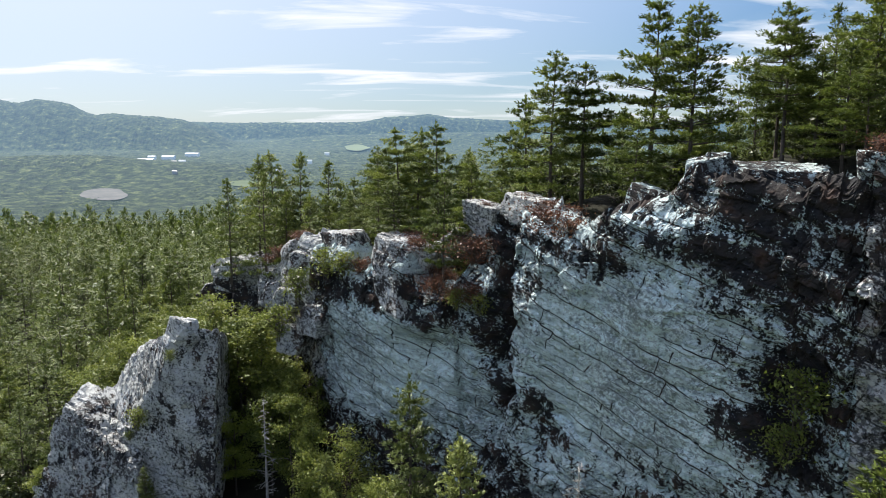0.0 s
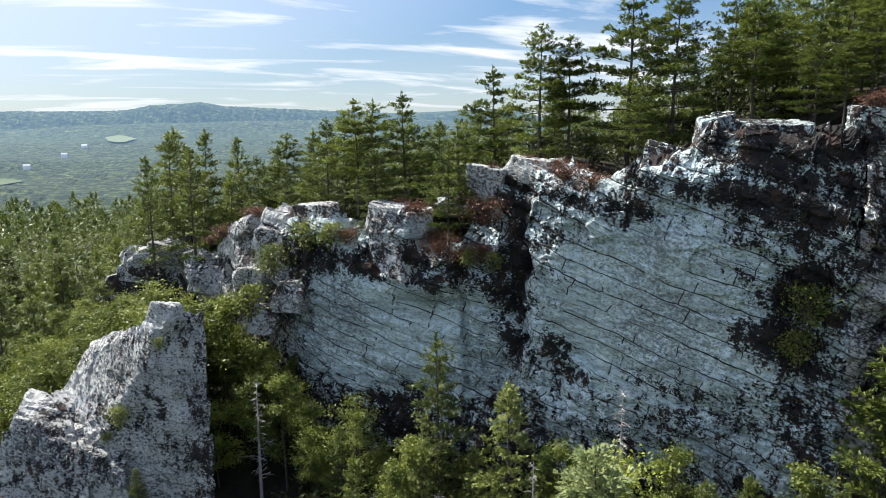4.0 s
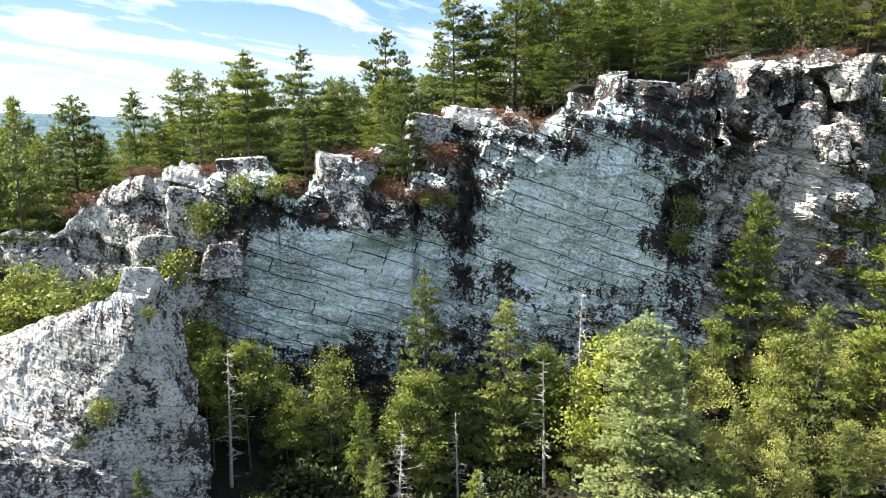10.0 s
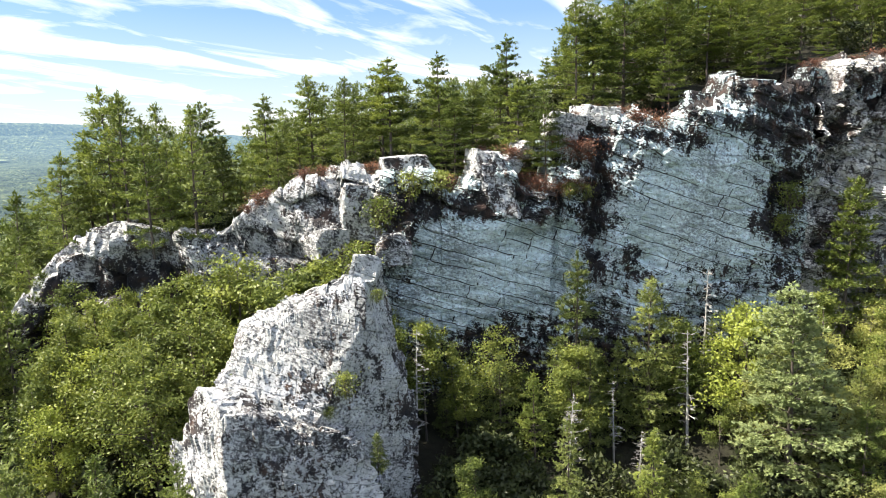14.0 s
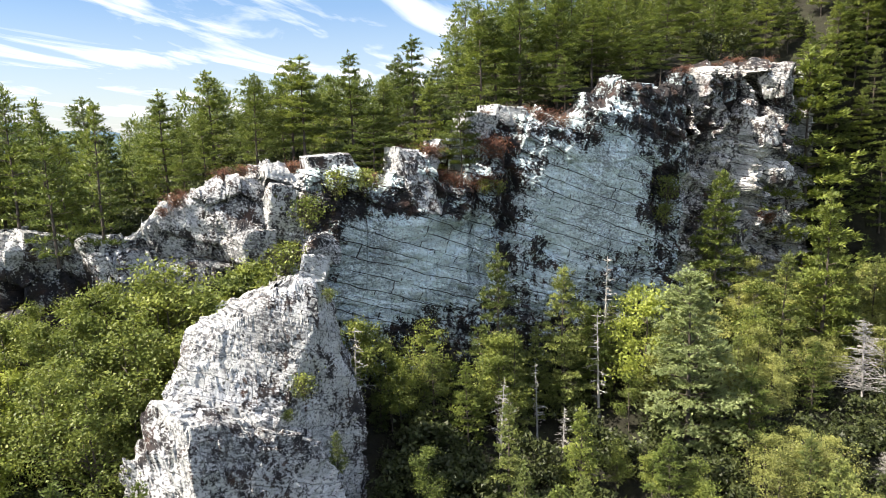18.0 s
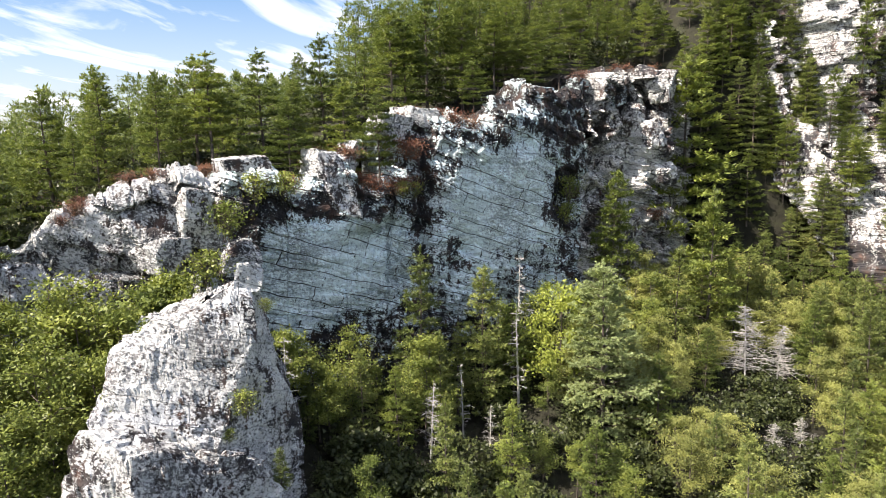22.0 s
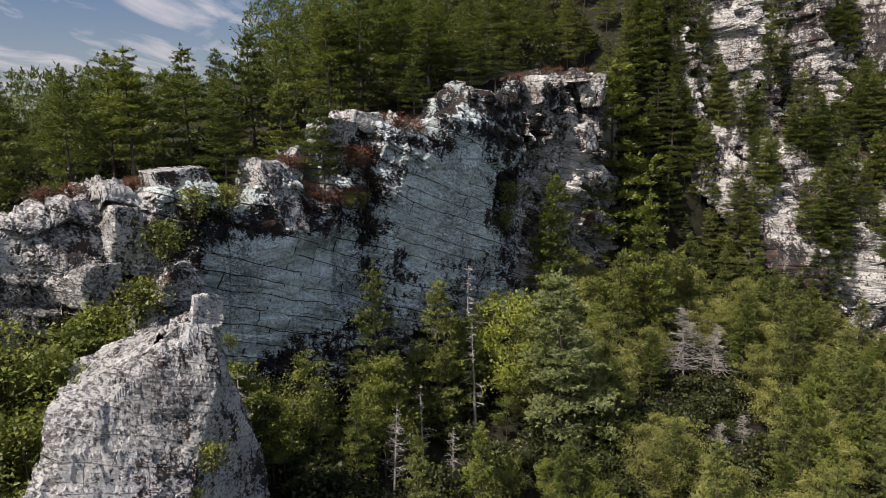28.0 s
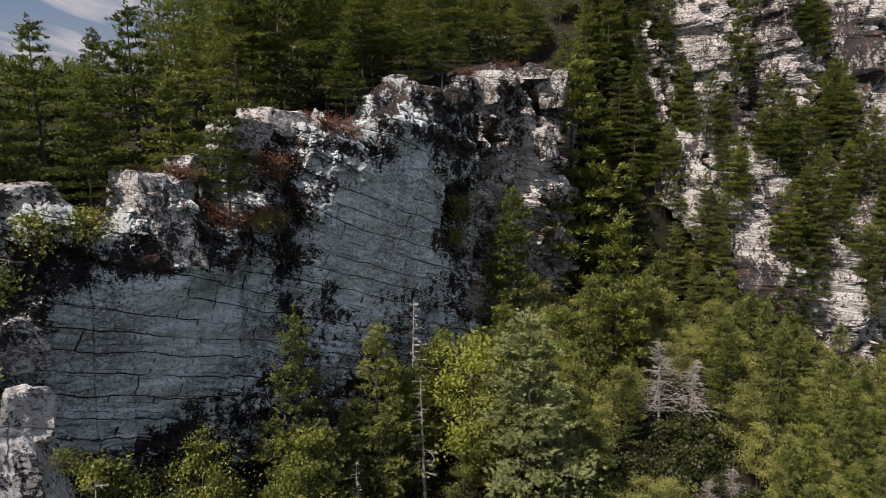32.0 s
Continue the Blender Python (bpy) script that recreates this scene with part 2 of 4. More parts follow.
def rock_material(name, pale, dark_share, cracks, light=1.0, speckle=0.8, rusty=0.4, sweeps=0.6):
    """Weathered quartzite: pale stone with faint stains, crisp black lichen, and joints along and across the dipping beds."""
    m = Mat(name, 0.8)
    p = m.place()
    along = m.node("ShaderNodeMapping")
    along.inputs["Rotation"].default_value = (0, radians(-20), 0)
    m.link(m.place((1, 1, 1), (0, 0, radians(43.8))), along.inputs[0])
    bed = along.outputs[0]

    def stretched(x, y, z):
        mp = m.node("ShaderNodeMapping")
        mp.inputs["Scale"].default_value = (x, y, z)
        m.link(bed, mp.inputs[0])
        return mp.outputs[0]

    tone = m.ramp(m.noise(stretched(0.5, 1, 1), 0.36, 6, 0.65), [(0.34, tuple(c * k for c, k in zip(pale, (0.66, 0.66, 0.63)))), (0.5, tuple(c * k for c, k in zip(pale, (0.88, 0.87, 0.82)))), (0.64, pale)])
    fine = m.ramp(m.noise(stretched(1, 1, 1.6), 2.6, 9, 0.72), [(0.3, 0.72), (0.56, 1.0)])
    stone = m.mix(1.0, tone, fine, "MULTIPLY")
    streak = m.ramp(m.noise(m.place((1, 1, 0.10)), 1.1, 6, 0.65), [(0.36, 0.62), (0.54, 1.0)])
    stone = m.mix(0.45, stone, streak, "MULTIPLY")
    sweep_at = m.node("ShaderNodeMapping")
    sweep_at.inputs["Rotation"].default_value, sweep_at.inputs["Scale"].default_value = (0, radians(40), 0), (0.14, 0.3, 1.5)
    m.link(m.place((1, 1, 1), (0, 0, radians(43.8))), sweep_at.inputs[0])
    stone = m.mix(sweeps, stone, m.ramp(m.noise(sweep_at.outputs[0], 1.0, 8, 0.7, 0.4), [(0.38, 0.5), (0.52, 1.0)]), "MULTIPLY")
    rust = m.ramp(m.noise(p, 0.5, 6, 0.65), [(0.56, 0.0), (0.74, rusty)])
    stone = m.mix(rust, stone, (0.34, 0.25, 0.18))
    # salt-and-pepper growth in drifts
    drift = m.ramp(m.noise(p, 0.22, 4, 0.6), [(0.38, 0.0), (0.62, 1.0)])
    pepper = m.maths("ADD", m.noise(stretched(1, 1, 1.4), 3.8, 8, 0.78), m.maths("MULTIPLY", drift, 0.09))
    stone = m.mix(m.maths("MULTIPLY", m.ramp(pepper, [(0.555, 0.0), (0.60, 1.0)]), speckle), stone, (0.085, 0.085, 0.09))
    # the attribute holds real growth and also shade painted in by position
    at = m.node("ShaderNodeAttribute")
    at.attribute_name = "lichen"
    large, grow = m.noise(stretched(0.6, 1, 1), 0.42, 6, 0.6), m.noise(m.place((1, 1, 0.6)), 1.4, 10, 0.72)
    speck = m.noise(stretched(1, 1, 1.5), 4.5, 7, 0.75)
    cover = m.maths("ADD", m.maths("MULTIPLY", large, 0.55), m.maths("ADD", m.maths("MULTIPLY", grow, 0.85), m.maths("MULTIPLY", speck, 0.80)))
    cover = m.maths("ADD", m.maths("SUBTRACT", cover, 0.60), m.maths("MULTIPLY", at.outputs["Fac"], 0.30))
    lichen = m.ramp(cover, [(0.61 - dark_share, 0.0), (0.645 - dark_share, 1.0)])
    hue = m.ramp(m.noise(p, 0.8, 5), [(0.36, (0.012 * light, 0.013 * light, 0.016 * light)), (0.55, (0.028 * light, 0.023 * light, 0.022 * light)), (0.72, (0.062 * light, 0.036 * light, 0.028 * light))])

    # joints along the beds, and shorter ones across them that break from bed to bed
    def line(value, wide):
        return m.ramp(m.maths("ABSOLUTE", m.maths("SUBTRACT", m.maths("FRACT", value), 0.5)), [(wide * 0.4, 1.0), (wide, 0.0)])

    sep = m.node("ShaderNodeSeparateXYZ")
    m.link(bed, sep.inputs[0])
    sway = m.maths("MULTIPLY", m.noise(stretched(0.10, 0.10, 0.22), 1.0, 4, 0.55), 1.5)
    q = m.maths("ADD", m.maths("MULTIPLY", sep.outputs[2], 0.80), sway)
    q2 = m.maths("ADD", m.maths("MULTIPLY", sep.outputs[2], 2.1), m.maths("MULTIPLY", sway, 1.6))
    some = m.ramp(m.noise(stretched(0.13, 0.3, 0.9), 1.0, 4, 0.6), [(0.40, 0.0), (0.48, 1.0)])
    few = m.ramp(m.noise(stretched(0.16, 0.3, 0.7), 1.7, 4, 0.6), [(0.52, 0.0), (0.58, 1.0)])
    row = m.node("ShaderNodeTexWhiteNoise")
    row.noise_dimensions = "1D"
    m.link(m.maths("FLOOR", m.maths("ADD", q, 0.5)), row.inputs["W"])
    across = m.maths("ADD", m.maths("ADD", m.maths("MULTIPLY", sep.outputs[0], 0.34), m.maths("MULTIPLY", row.outputs["Value"], 7.0)), m.maths("MULTIPLY", m.noise(stretched(0.5, 0.5, 0.5), 1.0, 3), 0.4))
    odd = m.ramp(m.noise(stretched(0.2, 0.3, 0.5), 1.3, 3, 0.6), [(0.50, 0.0), (0.54, 1.0)])
    gaps = m.maths("MAXIMUM", m.maths("MULTIPLY", line(q, 0.038), some), m.maths("MULTIPLY", line(q2, 0.042), few))
    gaps = m.maths("MAXIMUM", gaps, m.maths("MULTIPLY", line(across, 0.018), odd))
    m.colour(m.mix(m.maths("MAXIMUM", lichen, m.maths("MULTIPLY", gaps, cracks)), stone, hue))
    m.bump(m.maths("SUBTRACT", m.noise(stretched(1, 1, 1.7), 2.4, 9, 0.7), m.maths("MULTIPLY", gaps, 0.5)), 0.9, 0.16)
    return m.m


def leaf_material(name, low, mid, high, glow=0.3):
    """Needles or leaves: they let some of the sun through; hue wanders from tree to tree and from spray to spray."""
    m = Mat(name, 0.48)
    ob, g = m.node("ShaderNodeObjectInfo"), m.node("ShaderNodeNewGeometry")
    bough = m.node("ShaderNodeMapRange")
    bough.inputs["From Min"].default_value, bough.inputs["From Max"].default_value = 0.32, 0.68
    m.link(m.noise(m.place(), 0.85, 3, 0.6), bough.inputs["Value"])
    spray = m.maths("ADD", m.maths("MULTIPLY", ob.outputs["Random"], 0.30), m.maths("MULTIPLY", g.outputs["Random Per Island"], 0.28))
    spray = m.maths("ADD", spray, m.maths("MULTIPLY", bough.outputs[0], 0.42))
    c = m.ramp(spray, [(0.1, low), (0.5, mid), (0.92, high)])
    m.colour(c)
    tr, mx = m.node("ShaderNodeBsdfTranslucent"), m.node("ShaderNodeMixShader", Fac=glow)
    m.link(m.mix(1.0, c, (1.10, 1.08, 0.80), "MULTIPLY"), tr.inputs["Color"])
    m.link(m.b.outputs[0], mx.inputs[1]).link(tr.outputs[0], mx.inputs[2])
    m.link(mx.outputs[0], m.t.nodes["Material Output"].inputs["Surface"])
    return m.m


def plain_material(name, stops, scale, rough=0.9, relief=0.3, depth=0.03):
    m = Mat(name, rough)
    p = m.place()
    m.colour(m.ramp(m.noise(p, scale, 7, 0.62), stops))
    m.bump(m.noise(p, scale * 5, 6), relief, depth)
    return m.m


# same stone twice: colour brightened and blued for shade here, lowered for sun next
ROCK_SHADED = rock_material("quartzite", (0.72, 0.86, 0.92), 0.0, 1.0, speckle=0.6, rusty=0.2)
ROCK_SUNNED = rock_material("quartzite toned for sun", (0.59, 0.61, 0.63), 0.0, 0.3, 1.3, 0.9, 0.12, 0.15)
ROCK_BROWN = rock_material("stained quartzite", (0.68, 0.69, 0.70), 0.0, 0.9, 1.7, 0.9, 0.5)
PINE = leaf_material("pine needles", (0.039, 0.062, 0.015), (0.125, 0.164, 0.039), (0.304, 0.348, 0.082), 0.30)
SPRUCE = leaf_material("spruce needles", (0.045, 0.067, 0.021), (0.14, 0.173, 0.052), (0.32, 0.356, 0.109), 0.30)
LEAF = leaf_material("broad leaves", (0.043, 0.067, 0.015), (0.135, 0.169, 0.038), (0.315, 0.347, 0.08), 0.32)
LEAF_GOLD = leaf_material("turning leaves", (0.12, 0.16, 0.027), (0.235, 0.28, 0.053), (0.4, 0.43, 0.092), 0.34)
SHRUB_RED = leaf_material("red heath", (0.080, 0.034, 0.022), (0.16, 0.066, 0.040), (0.26, 0.13, 0.060), 0.15)
# undergrowth green near black: the shade under the trees put into the colour
UNDER_LEAF = leaf_material("leaves darkened for shade", (0.012, 0.018, 0.007), (0.034, 0.045, 0.015), (0.090, 0.105, 0.034), 0.2)
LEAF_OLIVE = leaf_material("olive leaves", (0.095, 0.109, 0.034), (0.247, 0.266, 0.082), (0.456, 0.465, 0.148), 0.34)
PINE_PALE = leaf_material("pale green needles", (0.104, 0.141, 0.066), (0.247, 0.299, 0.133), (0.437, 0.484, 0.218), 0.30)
BARK = plain_material("bark", [(0.3, (0.045, 0.036, 0.030)), (0.7, (0.12, 0.10, 0.085))], 3.0)
DEAD = plain_material("weathered dead wood", [(0.3, (0.20, 0.19, 0.18)), (0.7, (0.44, 0.425, 0.40))], 4.0)

# ---- mesh helpers ----


def mesh(name, verts, faces, material, smooth=False):
    me = bpy.data.meshes.new(name)
    me.from_pydata(np.asarray(verts, float).tolist() if not isinstance(verts, list) else verts, [], faces if isinstance(faces, list) else faces.tolist())
    me.materials.append(material)
    if smooth:
        me.polygons.foreach_set("use_smooth", np.ones(len(me.polygons), bool))
    me.update()
    return me


def soup(name, tris, material):
    """A mesh of loose three-cornered leaves: an array n x 3 x 3."""
    n = len(tris)
    me = bpy.data.meshes.new(name)
    me.vertices.add(3 * n), me.loops.add(3 * n), me.polygons.add(n)
    me.vertices.foreach_set("co", np.ascontiguousarray(tris, np.float32).ravel())
    me.loops.foreach_set("vertex_index", np.arange(3 * n, dtype=np.int32))
    me.polygons.foreach_set("loop_start", np.arange(0, 3 * n, 3, dtype=np.int32))
    me.materials.append(material)
    me.update()
    return me


def grid_faces(nu, nv, closed=False):
    i, j = np.meshgrid(np.arange(nu if closed else nu - 1), np.arange(nv - 1), indexing="ij")
    i, j = i.ravel(), j.ravel()
    k = (i + 1) % nu
    return np.stack([i * nv + j, k * nv + j, k * nv + j + 1, i * nv + j + 1], 1)


def lichened(me, values):
    me.attributes.new("lichen", "FLOAT", "POINT").data.foreach_set("value", np.ascontiguousarray(values, np.float32).ravel())
    return me


def under(name, me, parent, label=""):
    """A part: one mesh object under a thing or under a part."""
    ob = new(name, me)
    ob.parent = parent
    return tagged(ob, label)


def tubes(paths, sides=5):
    """Tapered limbs: each path a list of (place, radius)."""
    verts, faces = [], []
    for path in paths:
        pts = np.array([p for p, _ in path], float)
        way = np.gradient(pts, axis=0)
        way /= np.linalg.norm(way, axis=1)[:, None] + 1e-9
        side = np.cross(way, (0.3, 0.2, 1.0) if abs(way[0, 2]) < 0.8 else (1.0, 0.1, 0))
        side /= np.linalg.norm(side, axis=1)[:, None] + 1e-9
        up = np.cross(side, way)
        k0 = len(verts)
        for p, s, q, (_, r) in zip(pts, side, up, path):
            for a in range(sides):
                c = 2 * math.pi * a / sides
                verts.append(tuple(p + r * (math.cos(c) * s + math.sin(c) * q)))
        for j in range(len(path) - 1):
            for a in range(sides):
                b = (a + 1) % sides
                faces.append((k0 + j * sides + a, k0 + j * sides + b, k0 + (j + 1) * sides + b, k0 + (j + 1) * sides + a))
    return verts, faces


# ---- ground and distance ----


def build_ground():
    # one sheet, fine near the cliff and coarser outwards, until the backdrop takes over
    near = np.arange(-130, 151, 1.5)
    far = 150 * (4950 / 150) ** np.linspace(0, 1, 64)[1:]
    gx = np.unique(np.concatenate([-far[::-1] + 20, near, far]))
    X, Y = np.meshgrid(gx, gx, indexing="ij")
    Z = ground(X, Y) - 25 * step(1300, 1700, np.hypot(X, Y)) * step(0, 300, Y)
    m = Mat("woodland floor", 1.0)
    p = m.place()
    woods = m.ramp(m.noise(p, 0.05, 9, 0.72), [(0.3, (0.022, 0.036, 0.016)), (0.5, (0.040, 0.060, 0.024)), (0.7, (0.062, 0.075, 0.028))])
    soil = m.ramp(m.noise(p, 0.7, 7, 0.62), [(0.3, (0.012, 0.011, 0.008)), (0.55, (0.022, 0.022, 0.013)), (0.75, (0.034, 0.040, 0.018))])
    sep = m.node("ShaderNodeSeparateXYZ")
    m.link(p, sep.inputs[0])
    low = m.node("ShaderNodeMapRange")
    low.inputs["From Min"].default_value, low.inputs["From Max"].default_value = -10, -60
    m.link(sep.outputs[2], low.inputs["Value"])
    m.colour(m.mix(low.outputs[0], soil, woods))
    m.bump(m.noise(p, 0.5, 8, 0.7), 0.8, 0.5)
    v = np.stack([X, Y, Z], -1).reshape(-1, 3)
    tagged(new("ground", mesh("ground", v, grid_faces(len(gx), len(gx)), m.m, True)), "wooded slopes falling from the cliff into a broad valley", "ground", kind="structure")


build_ground()


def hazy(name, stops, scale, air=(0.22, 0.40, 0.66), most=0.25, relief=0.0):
    """A far surface: miles of bright air put in as a glow growing with distance."""
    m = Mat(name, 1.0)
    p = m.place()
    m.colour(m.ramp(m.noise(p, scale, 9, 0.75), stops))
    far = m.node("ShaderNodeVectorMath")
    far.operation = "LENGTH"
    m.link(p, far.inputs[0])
    haze_glow = m.node("ShaderNodeMapRange")
    haze_glow.inputs["From Min"].default_value, haze_glow.inputs["From Max"].default_value = 700, 4700
    haze_glow.inputs["To Min"].default_value, haze_glow.inputs["To Max"].default_value = 0.015, most
    m.link(far.outputs["Value"], haze_glow.inputs["Value"])
    # haze painted as bluish emission; the land itself gives no light
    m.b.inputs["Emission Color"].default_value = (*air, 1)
    m.link(haze_glow.outputs[0], m.b.inputs["Emission Strength"])
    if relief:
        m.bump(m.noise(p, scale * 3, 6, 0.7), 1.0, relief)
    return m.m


def valley(t, y):
    """Height of the far land at x = t * y."""
    hill = np.interp(t, [-1.2, -0.9, -0.64, -0.573, -0.52, -0.49, -0.435, -0.40, -0.37, -0.313, -0.247, -0.19], [230, 300, 305, 312, 285, 262, 266, 252, 236, 172, 100, 0])
    hill = np.where(hill > 151, 151 + (hill - 151) * 1.3, hill) * np.exp(-(((y - 3900) / 480) ** 2)) * (1 + 0.06 * vnoise(t * 30, y / 300, 0, 3))
    low = np.interp(t, [-1.2, -0.5, -0.3, -0.2, 0, 0.5], [30, 55, 20, 0, 0, 10]) * np.exp(-(((y - 2250) / 260) ** 2))
    ridge = np.interp(t, [-1.2, -0.4, -0.25, -0.12, -0.105, -0.08, -0.045, -0.02, 0.015, 0.08, 0.14, 0.25, 0.4, 0.6, 1.0], [290, 275, 268, 276, 284, 310, 322, 338, 312, 296, 285, 270, 300, 275, 260])
    nearer = np.interp(t, [-0.3, -0.15, 0.0, 0.2, 0.6], [0, 120, 165, 190, 150]) * np.exp(-(((y - 4150) / 260) ** 2))
    floor = 148 * np.clip((y - 1350) / 3000, 0, 1)
    return -112 + np.maximum(np.maximum(hill, low + floor), np.maximum(ridge * step(4250, 4745, y), floor + 0.4 * nearer)) + 5 * vnoise(t * y / 380, y / 380, 0, 8)


def build_distance():
    ts = np.linspace(-1.1, 0.95, 760)
    ys = 1250 * (4750 / 1250) ** np.linspace(0, 1, 150)
    T, Yv = np.meshgrid(ts, ys, indexing="ij")
    X = T * Yv
    woods = 0.5 + 0.5 * vnoise(X / 160, Yv / 220, 0, 12)
    Z = valley(T, Yv) + (2.5 + 3 * step(0.3, 0.6, woods)) * hashed(np.floor(X / 9), np.floor(Yv / 30), 4) * (woods > 0.18)
    stops = [(0.36, (0.006, 0.013, 0.009)), (0.46, (0.020, 0.036, 0.018)), (0.55, (0.050, 0.070, 0.028)), (0.62, (0.11, 0.13, 0.05)), (0.70, (0.24, 0.26, 0.12))]
    m = hazy("far woods with painted haze", stops, 0.034, relief=9.0)
    tagged(new("backdrop", mesh("backdrop", np.stack([X, Yv, Z], -1).reshape(-1, 3), grid_faces(len(ts), len(ys)), m, False)), "blue-green wooded valley with hills beyond, haze painted in as glow", "backdrop", kind="structure")

    def patch(name, t0, t1, y0, y1, stops, label, kind="", category="field", lift=7.0, n=28):
        c, r = ((t0 + t1) / 2, (y0 + y1) / 2), ((t1 - t0) / 2, (y1 - y0) / 2)
        ring = [(c[0] + r[0] * math.cos(a) * (1 + 0.12 * math.sin(3 * a + t0 * 40) + 0.08 * math.sin(5 * a + 2)), c[1] + r[1] * math.sin(a)) for a in np.linspace(0, 2 * math.pi, n, endpoint=False)]
        ways = [(c[0] + (t - c[0]) * k, c[1] + (y - c[1]) * k) for k in (0.25, 0.5, 0.75, 1.0) for t, y in ring]
        v = [(t * y, y, float(valley(t, y)) + lift) for t, y in ways]
        f = [tuple(range(n))] + [(r * n + k, r * n + (k + 1) % n, (r + 1) * n + (k + 1) % n, (r + 1) * n + k) for r in range(3) for k in range(n)]
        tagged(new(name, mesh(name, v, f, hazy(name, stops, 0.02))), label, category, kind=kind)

    patch("gravel_flat", -0.520, -0.452, 1620, 1820, [(0.3, (0.08, 0.08, 0.075)), (0.7, (0.15, 0.145, 0.135))], "pale bare flat among the valley woods", lift=3.4)
    patch("field", -0.31, -0.245, 1860, 1980, [(0.3, (0.06, 0.085, 0.035)), (0.7, (0.11, 0.135, 0.06))], "light green mown field in the valley", lift=4)
    patch("field", -0.14, -0.105, 3300, 3800, [(0.3, (0.09, 0.12, 0.06)), (0.7, (0.13, 0.155, 0.08))], "pale green far field in the valley", lift=9)
    patch("field", 0.30, 0.42, 3000, 3200, [(0.3, (0.09, 0.12, 0.06)), (0.7, (0.13, 0.155, 0.08))], "pale green far field in the valley", lift=9)
    lane = [(-0.388, 2050), (-0.380, 2050), (-0.380, 2700), (-0.388, 2700)]
    v = [(t * y, y, float(valley(t, y)) + 9 - d) for d in (0, 14) for t, y in lane]
    f = [(0, 1, 2, 3), (0, 4, 5, 1), (1, 5, 6, 2), (2, 6, 7, 3), (3, 7, 4, 0)]
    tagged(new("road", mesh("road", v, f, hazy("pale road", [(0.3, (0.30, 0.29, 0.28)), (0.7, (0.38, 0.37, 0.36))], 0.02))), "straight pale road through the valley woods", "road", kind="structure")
    # walls and roofs carry the same painted haze glow
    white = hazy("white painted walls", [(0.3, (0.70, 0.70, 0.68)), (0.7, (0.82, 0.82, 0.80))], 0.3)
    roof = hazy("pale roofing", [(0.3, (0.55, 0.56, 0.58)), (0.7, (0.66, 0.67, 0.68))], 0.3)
    for t, y, wide, tall in ((-0.424, 2700, 62, 7), (-0.391, 2850, 50, 8), (-0.357, 3000, 56, 8), (-0.415, 2850, 30, 7), (-0.372, 2600, 24, 7), (-0.235, 2150, 16, 8), (-0.19, 2700, 18, 8), (-0.165, 3100, 20, 8), (-0.45, 2700, 20, 8)):
        z0 = float(valley(t, y)) - 2
        house = tagged(new("building"), "low white building with a pale roof", "building", "buildings in the valley")
        x0, d = t * y, wide * 0.5
        v = [(x0 + sx * wide / 2, y + sy * d / 2, z0 + h) for h in (0, tall + 6) for sx, sy in ((-1, -1), (1, -1), (1, 1), (-1, 1))]
        under("wall", mesh("wall", v, [(0, 1, 5, 4), (1, 2, 6, 5), (2, 3, 7, 6), (3, 0, 4, 7)], white), house)
        r = [(x0 + sx * (wide / 2 + 1), y + sy * (d / 2 + 1), z0 + tall + 6) for sx, sy in ((-1, -1), (1, -1), (1, 1), (-1, 1))] + [(x0 - wide / 2 - 1, y, z0 + tall + 11), (x0 + wide / 2 + 1, y, z0 + tall + 11)]
        under("roof", mesh("roof", r, [(0, 1, 5, 4), (2, 3, 4, 5), (0, 4, 3), (1, 2, 5), (3, 2, 1, 0)], roof), house)


build_distance()

# ---- the cliff ----
DIP = math.tan(radians(17))


def bump_at(u, z, cu, cz, ru, rz, power=2):
    return np.exp(-(np.abs((u - cu) / ru) ** power + np.abs((z - cz) / rz) ** power))


def relief(u, z, rough, upright=False):
    """How far the broken rock stands out: long ledges along the dipping beds, blocks between the joints, and chipped facets."""
    bend = 0.8 * fbm(u / 9, z / 9, 0, 2, 33)
    q, p = z + DIP * u + bend, u - DIP * z
    ledge, _ = blocks(p, q, 12.0, 1.3, 21)
    b1, e1 = blocks(q, u + 0.1 * z, 7.0, 2.1, 1) if upright else blocks(p, q, 5.0, 2.4, 1)
    b2, e2 = blocks(q, u - 0.15 * z, 1.9, 0.9, 2) if upright else blocks(p + 1.3, q, 2.4, 1.2, 2)
    c1, _ = chips(p / 1.5, q / (2.4 if upright else 1.0), 0 * p, 5, True)
    c2, _ = chips(p / 0.6, q / 0.42, 0 * p, 6, True)
    c0, e0 = chips(p / 4.2, q / 3.0, 0 * p, 9, True)
    end = 1 - step(-19, -15, u)
    rough = rough * (1 - 0.85 * end)
    d = (0.14 + 0.30 * rough) * (0.25 if upright else 1.0) * (ledge - 0.5) + rough * (0.85 * (b1 - 0.5) + 0.7 * (b2 - 0.5) + 0.75 * c1) + (0.035 + 0.26 * rough) * c2
    d = d - (0.10 + 0.2 * rough) * (np.exp(-e1 / 0.10) + 0.6 * np.exp(-e2 / 0.07))
    d = d + end * (2.6 * c0 - 0.3 * np.exp(-e0 / 0.05))
    return d + 0.05 * fbm(u / 0.9, z / 0.9, 0, 3, 31) + 0.35 * vnoise(u / 6, z / 6, 0, 41)


